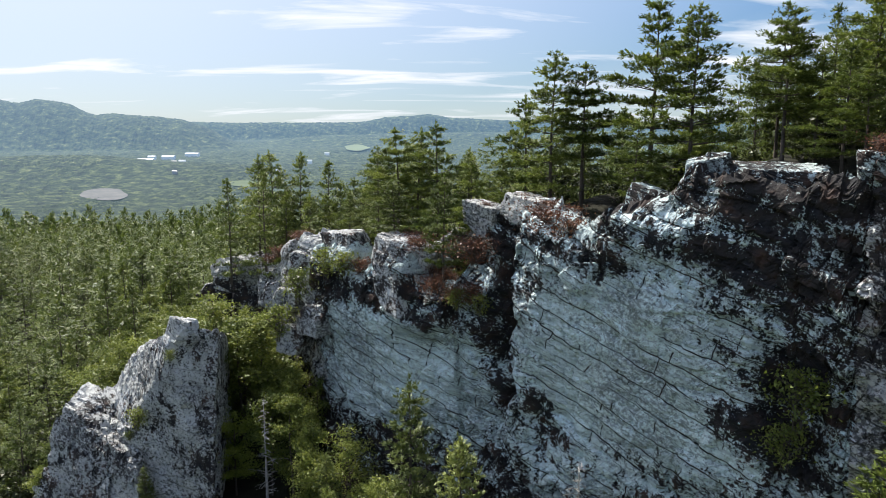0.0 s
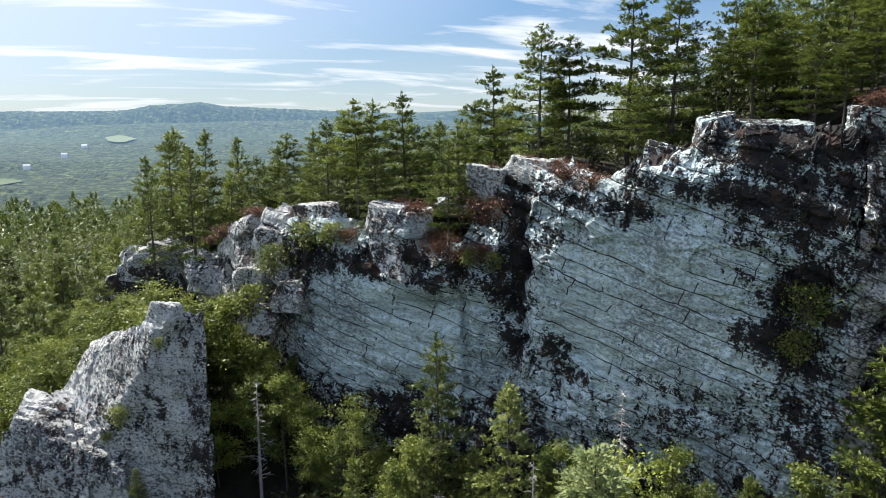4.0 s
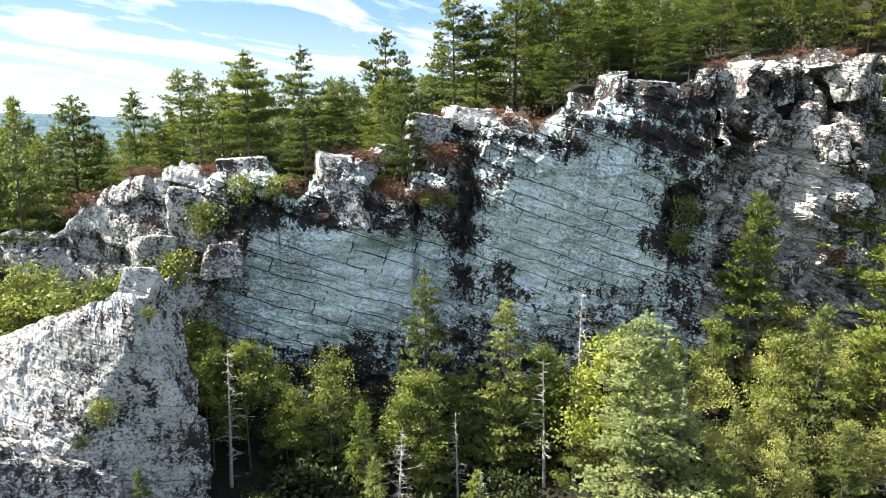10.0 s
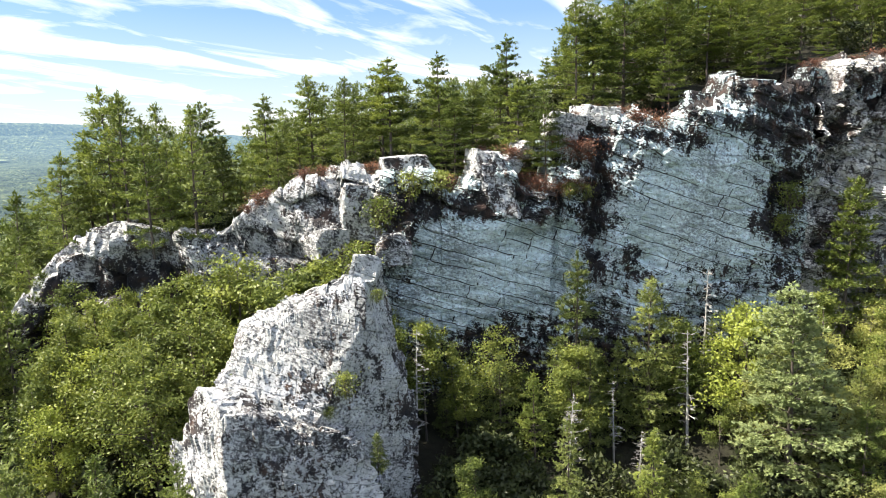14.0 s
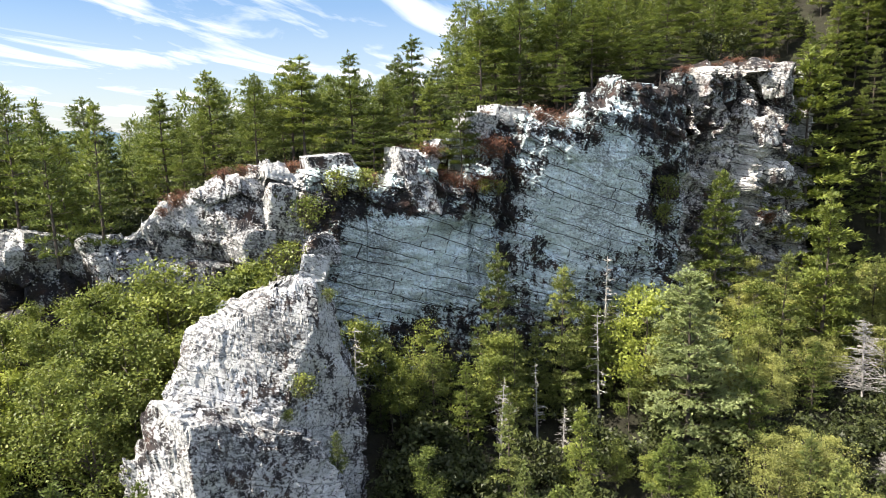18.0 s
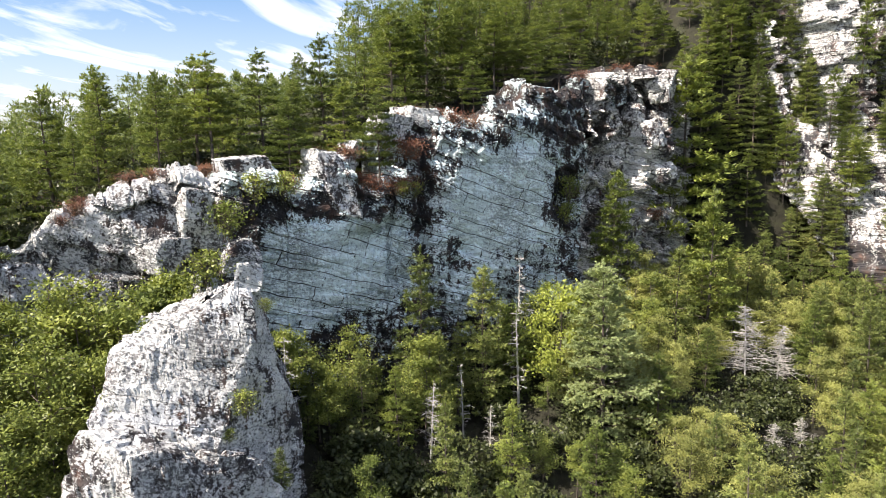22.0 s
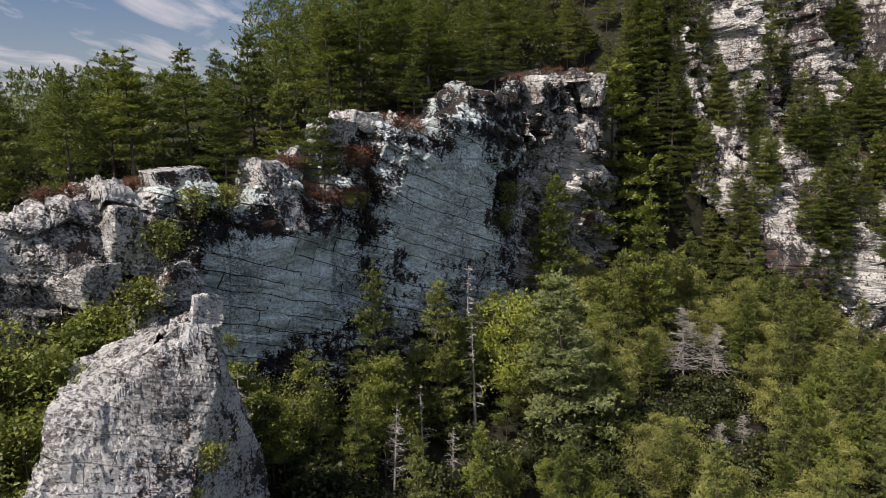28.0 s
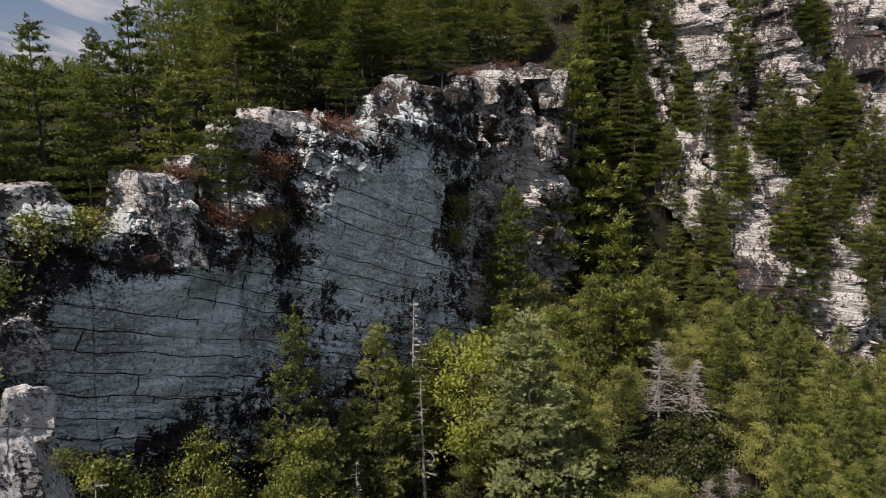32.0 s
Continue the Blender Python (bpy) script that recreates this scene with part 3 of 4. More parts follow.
def cliff_section(name, u0, u1, foot, material, wfun, rough_fun, lichen_fun, back=7.0, cell=0.13, seed=0, upright=False):
    nu = int((u1 - u0) / cell) + 1
    us = np.linspace(u0, u1, nu)
    top = np.interp(us, CREST_U, CREST_Z)
    for size, amp in ((3.1, 0.8), (1.3, 0.6)):
        sb, _ = blocks(us, us * 0 + 0.5 + seed, size, 50.0, 77 + seed)
        top = top + amp * (sb - 0.55)
    top = top + 0.12 * fbm(us / 0.8, us * 0, seed, 3, 15)
    tall = float(np.max(top) - foot)
    nv, nb = int(tall / cell) + 1, 40
    v = np.linspace(0, 1, nv)
    U = np.repeat(us[:, None], nv + nb, 1)
    Z, W = np.empty_like(U), np.empty_like(U)
    Z[:, :nv] = foot + (top[:, None] - foot) * v
    wu = U[:, :nv] + 0.9 * fbm(U[:, :nv] / 3, Z[:, :nv] / 3, 0, 3, 71)
    wz = Z[:, :nv] + 0.8 * fbm(U[:, :nv] / 3, Z[:, :nv] / 3, 5, 3, 73)
    W[:, :nv] = wfun(wu, wz)
    W[:, :nv] -= 0.5 * np.exp(-(top[:, None] - Z[:, :nv]) / 0.4)
    b = np.linspace(0, 1, nb + 1)[1:] ** 1.2
    lip = W[:, nv - 1 : nv]
    W[:, nv:] = lip - back * b
    s1, g1 = blocks(U[:, nv:] + 3 - 0.4 * W[:, nv:], W[:, nv:], 2.6, 1.5, 53 + seed)
    s2, g2 = blocks(U[:, nv:] + 0.5 * W[:, nv:], W[:, nv:] + 0.3, 1.1, 0.8, 54 + seed)
    Z[:, nv:] = top[:, None] + (1.1 * (s1 - 0.5) + 0.5 * (s2 - 0.5)) * np.minimum(1, b * 9) * (1 - b) - 1.8 * b**2
    d = relief(U, Z, rough_fun(U, Z), upright)
    W[:, :nv] += d[:, :nv]
    W[:, nv:] += d[:, nv - 1 : nv] * (1 - b)
    Z[:, nv:] += 0.10 * fbm(U[:, nv:] / 0.8, W[:, nv:] / 0.8, 3, 3, 9)
    X, Y = xy(U, W)
    me = mesh(name, np.stack([X, Y, Z], -1).reshape(-1, 3), grid_faces(nu, nv + nb), material)
    L = np.zeros_like(U)
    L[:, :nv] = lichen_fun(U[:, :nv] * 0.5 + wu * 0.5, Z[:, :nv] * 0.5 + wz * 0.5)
    # tops past u = 8 darkened by painted shade, over patchy lichen
    L[:, nv:] = -0.25 + 1.0 * step(8, 14, U[:, nv:]) + 0.5 * vnoise(U[:, nv:] / 2.5, W[:, nv:] / 2.5, 2, 63)
    return lichened(me, L)


def main_w(u, z):
    w = 0.25 * step(20, 36, u) + 0.8 * step(-18, -12, u) * (1 - step(-6, 0, u))
    w = w - (0.16 - 0.12 * step(6, 12, u)) * np.clip(z - 30, 0, 9) - 3.8 * (1 - step(-30, -17, u)) + 1.3 * np.sin(u * 0.8) * (1 - step(-30, -24, u))
    w = w - 2.2 * bump_at(u, z, 5.2, 26, 0.8, 9, 2) * step(16, 22, z)               # the chimney
    w = w - 2.4 * bump_at(u, z, 1.5, 31.5, 2.6, 2.6, 4)                            # the bushy alcove above the slab
    w = w - 1.9 * bump_at(u, z, 24.3, 26, 1.7, 3.6, 2)                            # hollow under the upper blocks
    w = w - 1.2 * bump_at(u, z, 31, 30, 3.0, 6, 2) - 1.3 * bump_at(u, z, 9.0, 20.3, 1.2, 1.8, 2)
    w = w + 0.9 * bump_at(u, z, -1.5, 25.8, 4.5, 1.5, 4)                           # overhanging ledge of the slab
    w = w - 1.2 * bump_at(u, z, 3.0, 19, 2.2, 3.5, 2)
    w = w + 1.1 * bump_at(u, z, 37.5, 30, 3.2, 8, 4) - 1.8 * bump_at(u, z, 34.3, 33, 0.8, 6, 2)
    w = w + 0.09 * np.clip(z - 21, -6, 8) * step(-17, -12, u) * (1 - step(24, 30, u))   # the slabs lean out a little
    return w + 0.7 * bump_at(u, z, 16, 34.3, 4.5, 2.0, 4)


def main_rough(u, z):
    slab = bump_at(u, z, -6, 21.5, 8, 4.5, 4)
    face = bump_at(u, z, 14, 25, 8.5, 6.5, 4)
    return np.clip(0.62 - 0.52 * slab - 0.50 * face - 0.25 * bump_at(u, z, 18, 35, 7, 3, 4) + 0.35 * step(24, 30, u) - 0.3 * (1 - step(-24, -14, u)), 0.10, 1.4)


def main_lichen_shade(u, z):
    crest = np.interp(u, CREST_U, CREST_Z)
    q = z + DIP * u
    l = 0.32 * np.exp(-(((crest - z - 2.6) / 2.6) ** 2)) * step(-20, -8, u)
    # cover thickened in chimney and hollows: their shade painted along with lichen
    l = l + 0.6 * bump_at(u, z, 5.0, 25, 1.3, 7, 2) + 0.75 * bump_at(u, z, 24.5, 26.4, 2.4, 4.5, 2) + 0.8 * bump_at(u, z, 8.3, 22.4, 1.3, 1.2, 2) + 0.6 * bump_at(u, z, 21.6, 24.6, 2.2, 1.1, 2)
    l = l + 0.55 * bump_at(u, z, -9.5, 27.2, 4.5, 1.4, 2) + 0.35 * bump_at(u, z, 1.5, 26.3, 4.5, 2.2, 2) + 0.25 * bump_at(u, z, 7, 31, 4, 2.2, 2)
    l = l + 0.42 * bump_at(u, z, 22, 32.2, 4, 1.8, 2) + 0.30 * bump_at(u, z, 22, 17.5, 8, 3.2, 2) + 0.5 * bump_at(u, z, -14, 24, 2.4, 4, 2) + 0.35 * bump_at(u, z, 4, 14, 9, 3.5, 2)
    # fronts below the left crest: shade painted in as dark cover
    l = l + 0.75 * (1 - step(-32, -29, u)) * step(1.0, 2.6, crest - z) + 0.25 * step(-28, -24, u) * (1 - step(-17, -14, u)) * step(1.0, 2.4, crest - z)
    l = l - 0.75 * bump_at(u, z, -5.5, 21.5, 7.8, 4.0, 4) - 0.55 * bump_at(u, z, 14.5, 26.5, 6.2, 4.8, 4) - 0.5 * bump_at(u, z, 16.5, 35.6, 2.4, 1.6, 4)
    # edge past u = 11 toned down: shade painted on sunlit rock
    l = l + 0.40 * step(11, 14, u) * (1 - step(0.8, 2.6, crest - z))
    # deep tree shade at the foot is painted into the cover too
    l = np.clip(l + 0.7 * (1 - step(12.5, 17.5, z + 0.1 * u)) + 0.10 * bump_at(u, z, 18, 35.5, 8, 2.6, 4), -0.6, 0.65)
    return l + 0.25 * np.sin(q * 1.7) * vnoise(u / 4, q * 0.8, 0, 67) + 0.10 + 0.12 * step(17, 25, u)


def end_w(u, z):
    """The broken end: upright columns above, ledges below, and a recess beside the main face."""
    w = main_w(u, z)
    high = step(29, 31.5, z + 0.2 * (u - 36))
    col, _ = blocks(z + 0.3 * u, u + 0.20 * (z - 30), 5.5, 3.0, 61)
    thin, _ = blocks(z * 0.8, u - 0.10 * z, 3.2, 1.1, 62)
    slab, _ = blocks(u - DIP * z, z + DIP * u, 3.6, 1.5, 63)
    return w + high * (3.0 * (col - 0.5) + 1.2 * (thin - 0.5)) + (1 - high) * 1.5 * (slab - 0.5) * step(31, 35, u) + 0.05 * np.clip(34 - z, 0, 16) * step(33, 36, u)


def end_lichen(u, z):
    l = 0.16 + 0.42 * vnoise(u / 1.5, z / 3.2, 0, 68) + 0.35 * vnoise(u / 2, z / 1.1, 0, 69)
    return l + 0.4 * bump_at(u, z, 29.0, 27, 2.2, 9, 2) + 0.5 * bump_at(u, z, 40, 32, 3, 1.2, 2) + 0.25 * step(32, 36, z) - 0.35 * bump_at(u, z, 38.5, 27.5, 3.5, 3.2, 4)


cliff = tagged(new("cliff"), "long pale quartzite cliff with dark lichen and dipping cracks", "cliff", kind="structure")
under("rock_face", cliff_section("rock_face", -15, 27, 5.0, ROCK_SHADED, main_w, main_rough, main_lichen_shade), cliff, "fractured pale grey rock wall streaked with black lichen")
under("broken_end", cliff_section("broken_end", 27, 45.6, 5.0, ROCK_BROWN, end_w, main_rough, end_lichen, cell=0.12), cliff, "broken columns and ledges of stained rock")
under("sunlit_end", cliff_section("sunlit_end", -46, -15, 8.0, ROCK_SUNNED, main_w, main_rough, main_lichen_shade, cell=0.155), cliff, "pale sunlit rock end stepping down into the trees")


def right_w(u, z):
    w = 24 - 0.95 * np.clip(z - 18, 0, 18) - 0.2 * np.clip(z - 36, 0, 40) - 9 * (1 - step(57, 65, u)) + side_out(u)
    rib = np.sin(u * 0.95 + 0.8 * vnoise(u / 4, z / 9, 0, 5)) + 0.6 * np.sin(u * 2.3 + 1.2 * vnoise(u / 3, z / 7, 0, 6))
    w = w + 2.0 * rib
    return w - 2.6 * bump_at(u, z, 62.5, 38, 1.3, 10, 4) - 2.4 * bump_at(u, z, 71, 36, 1.6, 14, 4) + 1.6 * bump_at(u, z, 66.5, 40, 1.6, 9, 4)


right_cliff = tagged(new("side_cliff"), "steep broken cliff with pale ribs beyond a wooded gully", "cliff", kind="structure")
under("rock_face", cliff_section("side_rock_face", 58, 112, 1.0, ROCK_BROWN, right_w, lambda u, z: 1.6 + 0 * u, lambda u, z: 0.36 + 0.5 * vnoise(u / 1.6, z / 6, 0, 91), seed=8, cell=0.21, upright=True), right_cliff, "ribbed and blocky grey and brown rock")


def hull_rock(name, centre, planes, material, nu=150, nv=110, rough=0.5, seed=0, lichen=0.2, chips_size=1.0, painted_shade=0.0):
    """A rock body bounded by planes (normal, place), its faces broken along beds and joints."""
    c = np.array(centre, float)
    th, ph = np.linspace(0, 2 * math.pi, nu, endpoint=False), np.linspace(0.02, math.pi - 0.02, nv)
    T, P = np.meshgrid(th, ph, indexing="ij")
    d = np.stack([np.sin(P) * np.cos(T), np.sin(P) * np.sin(T), np.cos(P)], -1)
    r = np.full(T.shape, 1e9)
    for nrm, at in planes:
        nn = np.array(nrm, float) / np.linalg.norm(nrm)
        h, k = nn @ (np.array(at, float) - c), d @ nn
        r = np.minimum(r, np.where(k > 1e-3, h / np.maximum(k, 1e-3), 1e9))
    p = c + d * r[..., None]
    x, y, z = p[..., 0], p[..., 1], p[..., 2]
    u, w = uw(x, y)
    q = z + DIP * u - 0.10 * w
    ledge, _ = blocks(u * 0.8 + w * 0.6, q, 9.0 * chips_size, 0.9 * chips_size, seed + 1)
    c1, e1 = chips(u / (1.9 * chips_size), w / (1.9 * chips_size), q / (1.7 * chips_size), seed + 2)
    c2, e2 = chips(u / (0.75 * chips_size), w / (0.75 * chips_size), q / (0.65 * chips_size), seed + 3)
    out = rough * (0.16 * (ledge - 0.5) + 0.70 * c1 + 0.40 * c2) - 0.12 * rough * np.exp(-e1 / 0.06) + 0.05 * chips_size * fbm(x / 0.5, y / 0.5, z / 0.5, 3, seed)
    p = p + d * out[..., None]
    me = mesh(name, p.reshape(-1, 3), grid_faces(nu, nv, True), material)
    # denser cover on the east and south sides paints their shade over real lichen
    return lichened(me, lichen + painted_shade * (step(-21.4, -18.6, x) + 0.6 * step(-53.0, -51.8, -y)) + 0.22 * vnoise(x / 2.2, y / 2.2, z / 2.2, seed + 9))


def boulder_planes(c, size, turn, seed, tilt=0.12):
    rnd = random.Random(seed)
    m = Euler((rnd.uniform(-tilt, tilt), rnd.uniform(-tilt, tilt), turn)).to_matrix()
    planes = []
    for axis in range(3):
        for sign in (1, -1):
            nrm = Vector([0, 0, 0]); nrm[axis] = sign
            nrm += Vector([rnd.uniform(-0.22, 0.22) for _ in range(3)])
            at = Vector([0, 0, 0]); at[axis] = sign * size[axis] / 2
            planes.append((m @ nrm, Vector(c) + m @ at))
    for _ in range(6):
        nrm = Vector([rnd.choice((-1, 1)) * rnd.uniform(0.25, 1) for _ in range(3)])
        at = Vector([math.copysign(size[k] * rnd.uniform(0.27, 0.4), nrm[k]) for k in range(3)])
        planes.append((m @ nrm, Vector(c) + m @ at))
    return planes


def boulder(c, size, turn=0.0, seed=0, material=ROCK_SUNNED, label="pale weathered boulder on the cliff edge", lichen=0.1):
    me = hull_rock("boulder", c, boulder_planes(c, size, turn, seed), material, 72, 50, 0.24, seed, lichen, 0.8)
    return tagged(new("boulder", me), label, "boulder", "boulders on the crest")


pinnacle = tagged(new("rock_pinnacle"), "free-standing pale rock pinnacle with a sunlit slab", "rock pinnacle")
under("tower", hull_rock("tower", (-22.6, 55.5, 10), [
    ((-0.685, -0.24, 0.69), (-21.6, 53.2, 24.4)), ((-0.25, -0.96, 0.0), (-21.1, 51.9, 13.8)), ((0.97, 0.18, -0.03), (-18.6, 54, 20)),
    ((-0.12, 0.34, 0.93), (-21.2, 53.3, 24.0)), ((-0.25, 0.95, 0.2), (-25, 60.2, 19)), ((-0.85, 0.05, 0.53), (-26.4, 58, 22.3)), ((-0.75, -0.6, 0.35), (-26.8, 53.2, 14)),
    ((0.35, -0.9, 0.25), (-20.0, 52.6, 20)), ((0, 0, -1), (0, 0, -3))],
    ROCK_SUNNED, 360, 250, 0.58, 3, 0.12, 0.9, 0.22), pinnacle, "tall leaning tower with a rough white slab")
under("shoulder", hull_rock("shoulder", (-28.6, 55.5, 5), [
    ((0.3, -0.30, 0.90), (-31, 57, 17.6)), ((-0.3, -0.9, 0.3), (-29, 52.0, 11)), ((-0.95, 0.1, 0.22), (-33.0, 56, 13)), ((0.2, 0.95, 0.25), (-30, 59.4, 13)),
    ((0.9, 0, 0.1), (-24, 55, 10)), ((0, 0, -1), (0, 0, -6))], ROCK_SUNNED, 240, 170, 1.0, 14, 0.25, 1.2), pinnacle, "lower stepped shoulder with dark lichen")
under("cap_block", hull_rock("cap_block", (-20.9, 53.4, 24.0), boulder_planes((-20.9, 53.4, 24.0), (1.9, 1.7, 2.3), 0.6, 5, 0.4), ROCK_SUNNED, 48, 32, 0.2, 8, -0.1, 0.5), pinnacle, "pale angular block on the tip")

# blocks on the edge of the cliff: u, w, z of the middle, size, turn
TURN_A = radians(-43.8)
for i, (u, w, z, size, turn) in enumerate([
        (-12.5, -0.8, 29.9, (4.0, 3.2, 3.2), 0.1), (-17.4, -3.0, 29.5, (4.0, 2.8, 2.0), 0.2), (-23.8, -4.6, 27.0, (4.4, 2.8, 1.7), 0.2),
        (-5.4, -0.1, 29.1, (3.5, 3.4, 5.4), 0.15), (-3.6, -1.2, 30.4, (2.6, 2.4, 1.8), 0.4), (-1.2, -3.0, 31.6, (2.6, 2.2, 1.7), 0.2), (2.2, -1.9, 33.8, (3.0, 2.6, 2.2), 0.1),
        (5.6, -2.4, 34.6, (4.2, 3.0, 1.9), -0.2), (8.6, -1.8, 34.0, (2.6, 2.2, 1.4), 0.5), (11.9, 0.5, 31.2, (2.4, 1.7, 1.6), 0.2), (18.4, -2.0, 37.3, (2.4, 2.0, 2.4), 0.3),
        (21.6, -2.6, 37.4, (5.6, 2.6, 1.3), 0.05), (15.8, -1.5, 35.6, (3.2, 2.4, 1.8), 0.0), (27.5, -1.6, 37.9, (3.2, 2.4, 1.6), 0.2), (33, -1.0, 37.4, (2.2, 2.2, 3.2), 0.1),
        (-38.2, -7.6, 25.0, (3.6, 2.6, 1.9), 0.1), (-35.0, -5.0, 24.9, (4.2, 2.8, 2.2), 0.4), (-40.6, -5.2, 22.6, (3.2, 2.6, 2.4), 0.2), (-31.0, -4.6, 24.6, (3.0, 2.2, 1.6), -0.3),
        (-16.5, -0.4, 26.9, (4.0, 3.2, 4.6), 0.2), (-14.2, 1.4, 23.8, (3.0, 2.4, 2.6), 0.0), (-16.8, 1.8, 21.6, (2.6, 2.2, 2.4), 0.5), (-19.5, 0.4, 24.4, (3.2, 2.4, 2.4), 0.3)]):
    x, y = xy(u, w)
    # extra cover on boulders at both ends paints shade onto them
    boulder((x, y, z), size, TURN_A + turn, 300 + i, ROCK_SHADED if 11 < u < 34 else ROCK_SUNNED, "pale weathered boulder on the cliff edge", 0.5 if u > 12 else 0.25 if u > -14 else 0.3 if u < -28 else 0.2)

for i in range(16):
    r = random.Random(700 + i)
    u, z = 32.5 + 10.5 * r.random(), 20.5 + 18.0 * (i + 0.5) / 16
    x, y = xy(u, float(end_w(np.array(u), np.array(z))) - 0.5 + 0.5 * r.random())
    c, tall = (x, y, z), z > 30
    size = (r.uniform(1.8, 2.8), 3.0, r.uniform(3.0, 4.4)) if tall else (r.uniform(2.6, 4.2), 3.0, r.uniform(1.4, 2.4))
    me = hull_rock("boulder", c, boulder_planes(c, size, TURN_A + r.uniform(-0.5, 0.7), 720 + i, 0.3), ROCK_BROWN, 60, 42, 0.3, 720 + i, 0.35, 0.7)
    tagged(new("boulder", me), "angular stained block wedged in the broken cliff end", "boulder", "blocks in the broken end")

# ---- trees ----


def pine_meshes(seed, height, spread, bare, tufts, needle, flat=0.35, droop=0.0, irregular=0.5, material=PINE, dead_low=True, least=3):
    """Trunk and branches, and a crown of needle sprays carried in flat layers on whorled branches."""
    rnd, rg = random.Random(seed), np.random.RandomState(seed)
    bend = [rnd.uniform(-0.02, 0.02) * height, rnd.uniform(-0.02, 0.02) * height]

    def axis(h):
        k = h / height
        return np.array([bend[0] * k * k + 0.006 * height * math.sin(5 * k + seed), bend[1] * k * k, h])

    r0 = 0.011 * height + 0.02
    paths = [[(axis(height * k), max(0.012, r0 * (1 - 0.95 * k))) for k in np.linspace(0, 1, 9)]]
    twigs = []
    h = height * bare
    if dead_low:
        for _ in range(7):
            hh, a, l = rnd.uniform(0.12, bare + 0.1) * height, rnd.uniform(0, 6.28), rnd.uniform(0.04, 0.10) * height
            p = axis(hh)
            twigs.append([(p, 0.02), (p + l * np.array([math.cos(a), math.sin(a), 0.05]), 0.006)])
    sprays, ways = [], []
    branches = []
    while h < height * 0.985:
        k = (h / height - bare) / (1 - bare)
        reach = spread * height * (0.6 + 0.4 * min(1, k * 5)) * (1 - k) ** 0.85 + 0.018 * height
        count = rnd.randint(3, 6)
        a0 = rnd.uniform(0, 6.28)
        for i in range(count):
            l = reach * (1 - irregular * rnd.random() ** 1.5)
            branches.append((h + rnd.uniform(-0.12, 0.12), a0 + 6.283 * i / count + rnd.uniform(-0.35, 0.35), l, k))
        h += height * rnd.uniform(0.060, 0.095) * (1.15 - 0.6 * k)
    total = sum(l for _, _, l, _ in branches) or 1
    for hh, a, l, k in branches:
        out = np.array([math.cos(a), math.sin(a), 0.0])
        lat = np.array([-out[1], out[0], 0.0])
        lift = 0.05 + 0.75 * k * k - droop + rnd.uniform(-0.1, 0.12)
        p0 = axis(min(hh, height * 0.99))

        def along(q):
            return p0 + out * l * q + np.array([0, 0, 1.0]) * l * (lift * q + 0.16 * q * q - 0.10 * q)

        twigs.append([(p0, 0.012 + 0.012 * l), (along(0.5), 0.010 + 0.006 * l), (along(0.97), 0.005)])
        n = max(least, int(tufts * l / total))
        groups = max(1, min(n, 3 + int(2.2 * l + rnd.random() * 2))) if least > 1 else 1
        for j in range(groups):
            qc = 1.0 if j == 0 else 0.34 + 0.62 * rnd.random()
            sc = 0.0 if j == 0 else (1 if j % 2 else -1) * rnd.uniform(0.35, 1.0) * flat * l * (1.25 - 0.75 * qc)
            mid = along(qc) + lat * sc + np.array([0, 0, 0.12 * abs(sc) + rnd.uniform(-0.02, 0.05) * l])
            if j % 2 and least > 1:
                twigs.append([(along(max(0.1, qc - 0.3)), 0.008 + 0.004 * l), (mid, 0.004)])
            k_n = max(1, n // groups)
            size = (0.07 * l + 0.09) if least > 1 else 0.3 * l
            off = rg.normal(0, 1, (k_n, 3)) * size
            off[:, 2] *= 0.30
            base = mid + off + out * (np.abs(off[:, :1]) * 0.3)
            sprays.append(base)
            ways.append(out * 0.7 + lat * (0.7 * np.sign(sc)) + off / (size + 1e-6) * np.array([0.5, 0.5, 0.3]) + np.array([0, 0, 0.5]))
    # leader
    tip = np.array([axis(height * v) for v in np.linspace(0.93, 1.02, 6)])
    sprays.append(tip), ways.append(np.tile([0.0, 0.0, 1.0], (6, 1)))
    return tubes(paths, 6), tubes(twigs, 3), np.concatenate(sprays), np.concatenate(ways)


def spray_tris(places, ways, needle, per, seed, thin=0.22, level=2.8):
    """per slim leaves at each place, fanned about its way."""
    rg = np.random.RandomState(seed)
    n = len(places)
    w = ways / (np.linalg.norm(ways, axis=1)[:, None] + 1e-9)
    w = np.repeat(w, per, 0) + rg.normal(0, 0.42, (n * per, 3))
    w /= np.linalg.norm(w, axis=1)[:, None]
    s = np.cross(w, rg.normal(0, 1, (n * per, 3)) + np.array([0, 0, level]))
    s /= np.linalg.norm(s, axis=1)[:, None] + 1e-9
    l = needle * (0.7 + 0.6 * rg.rand(n * per))[:, None]
    p = np.repeat(places, per, 0) + rg.normal(0, needle * 0.25, (n * per, 3))
    return np.stack([p - s * l * thin, p + s * l * thin, p + w * l], 1)


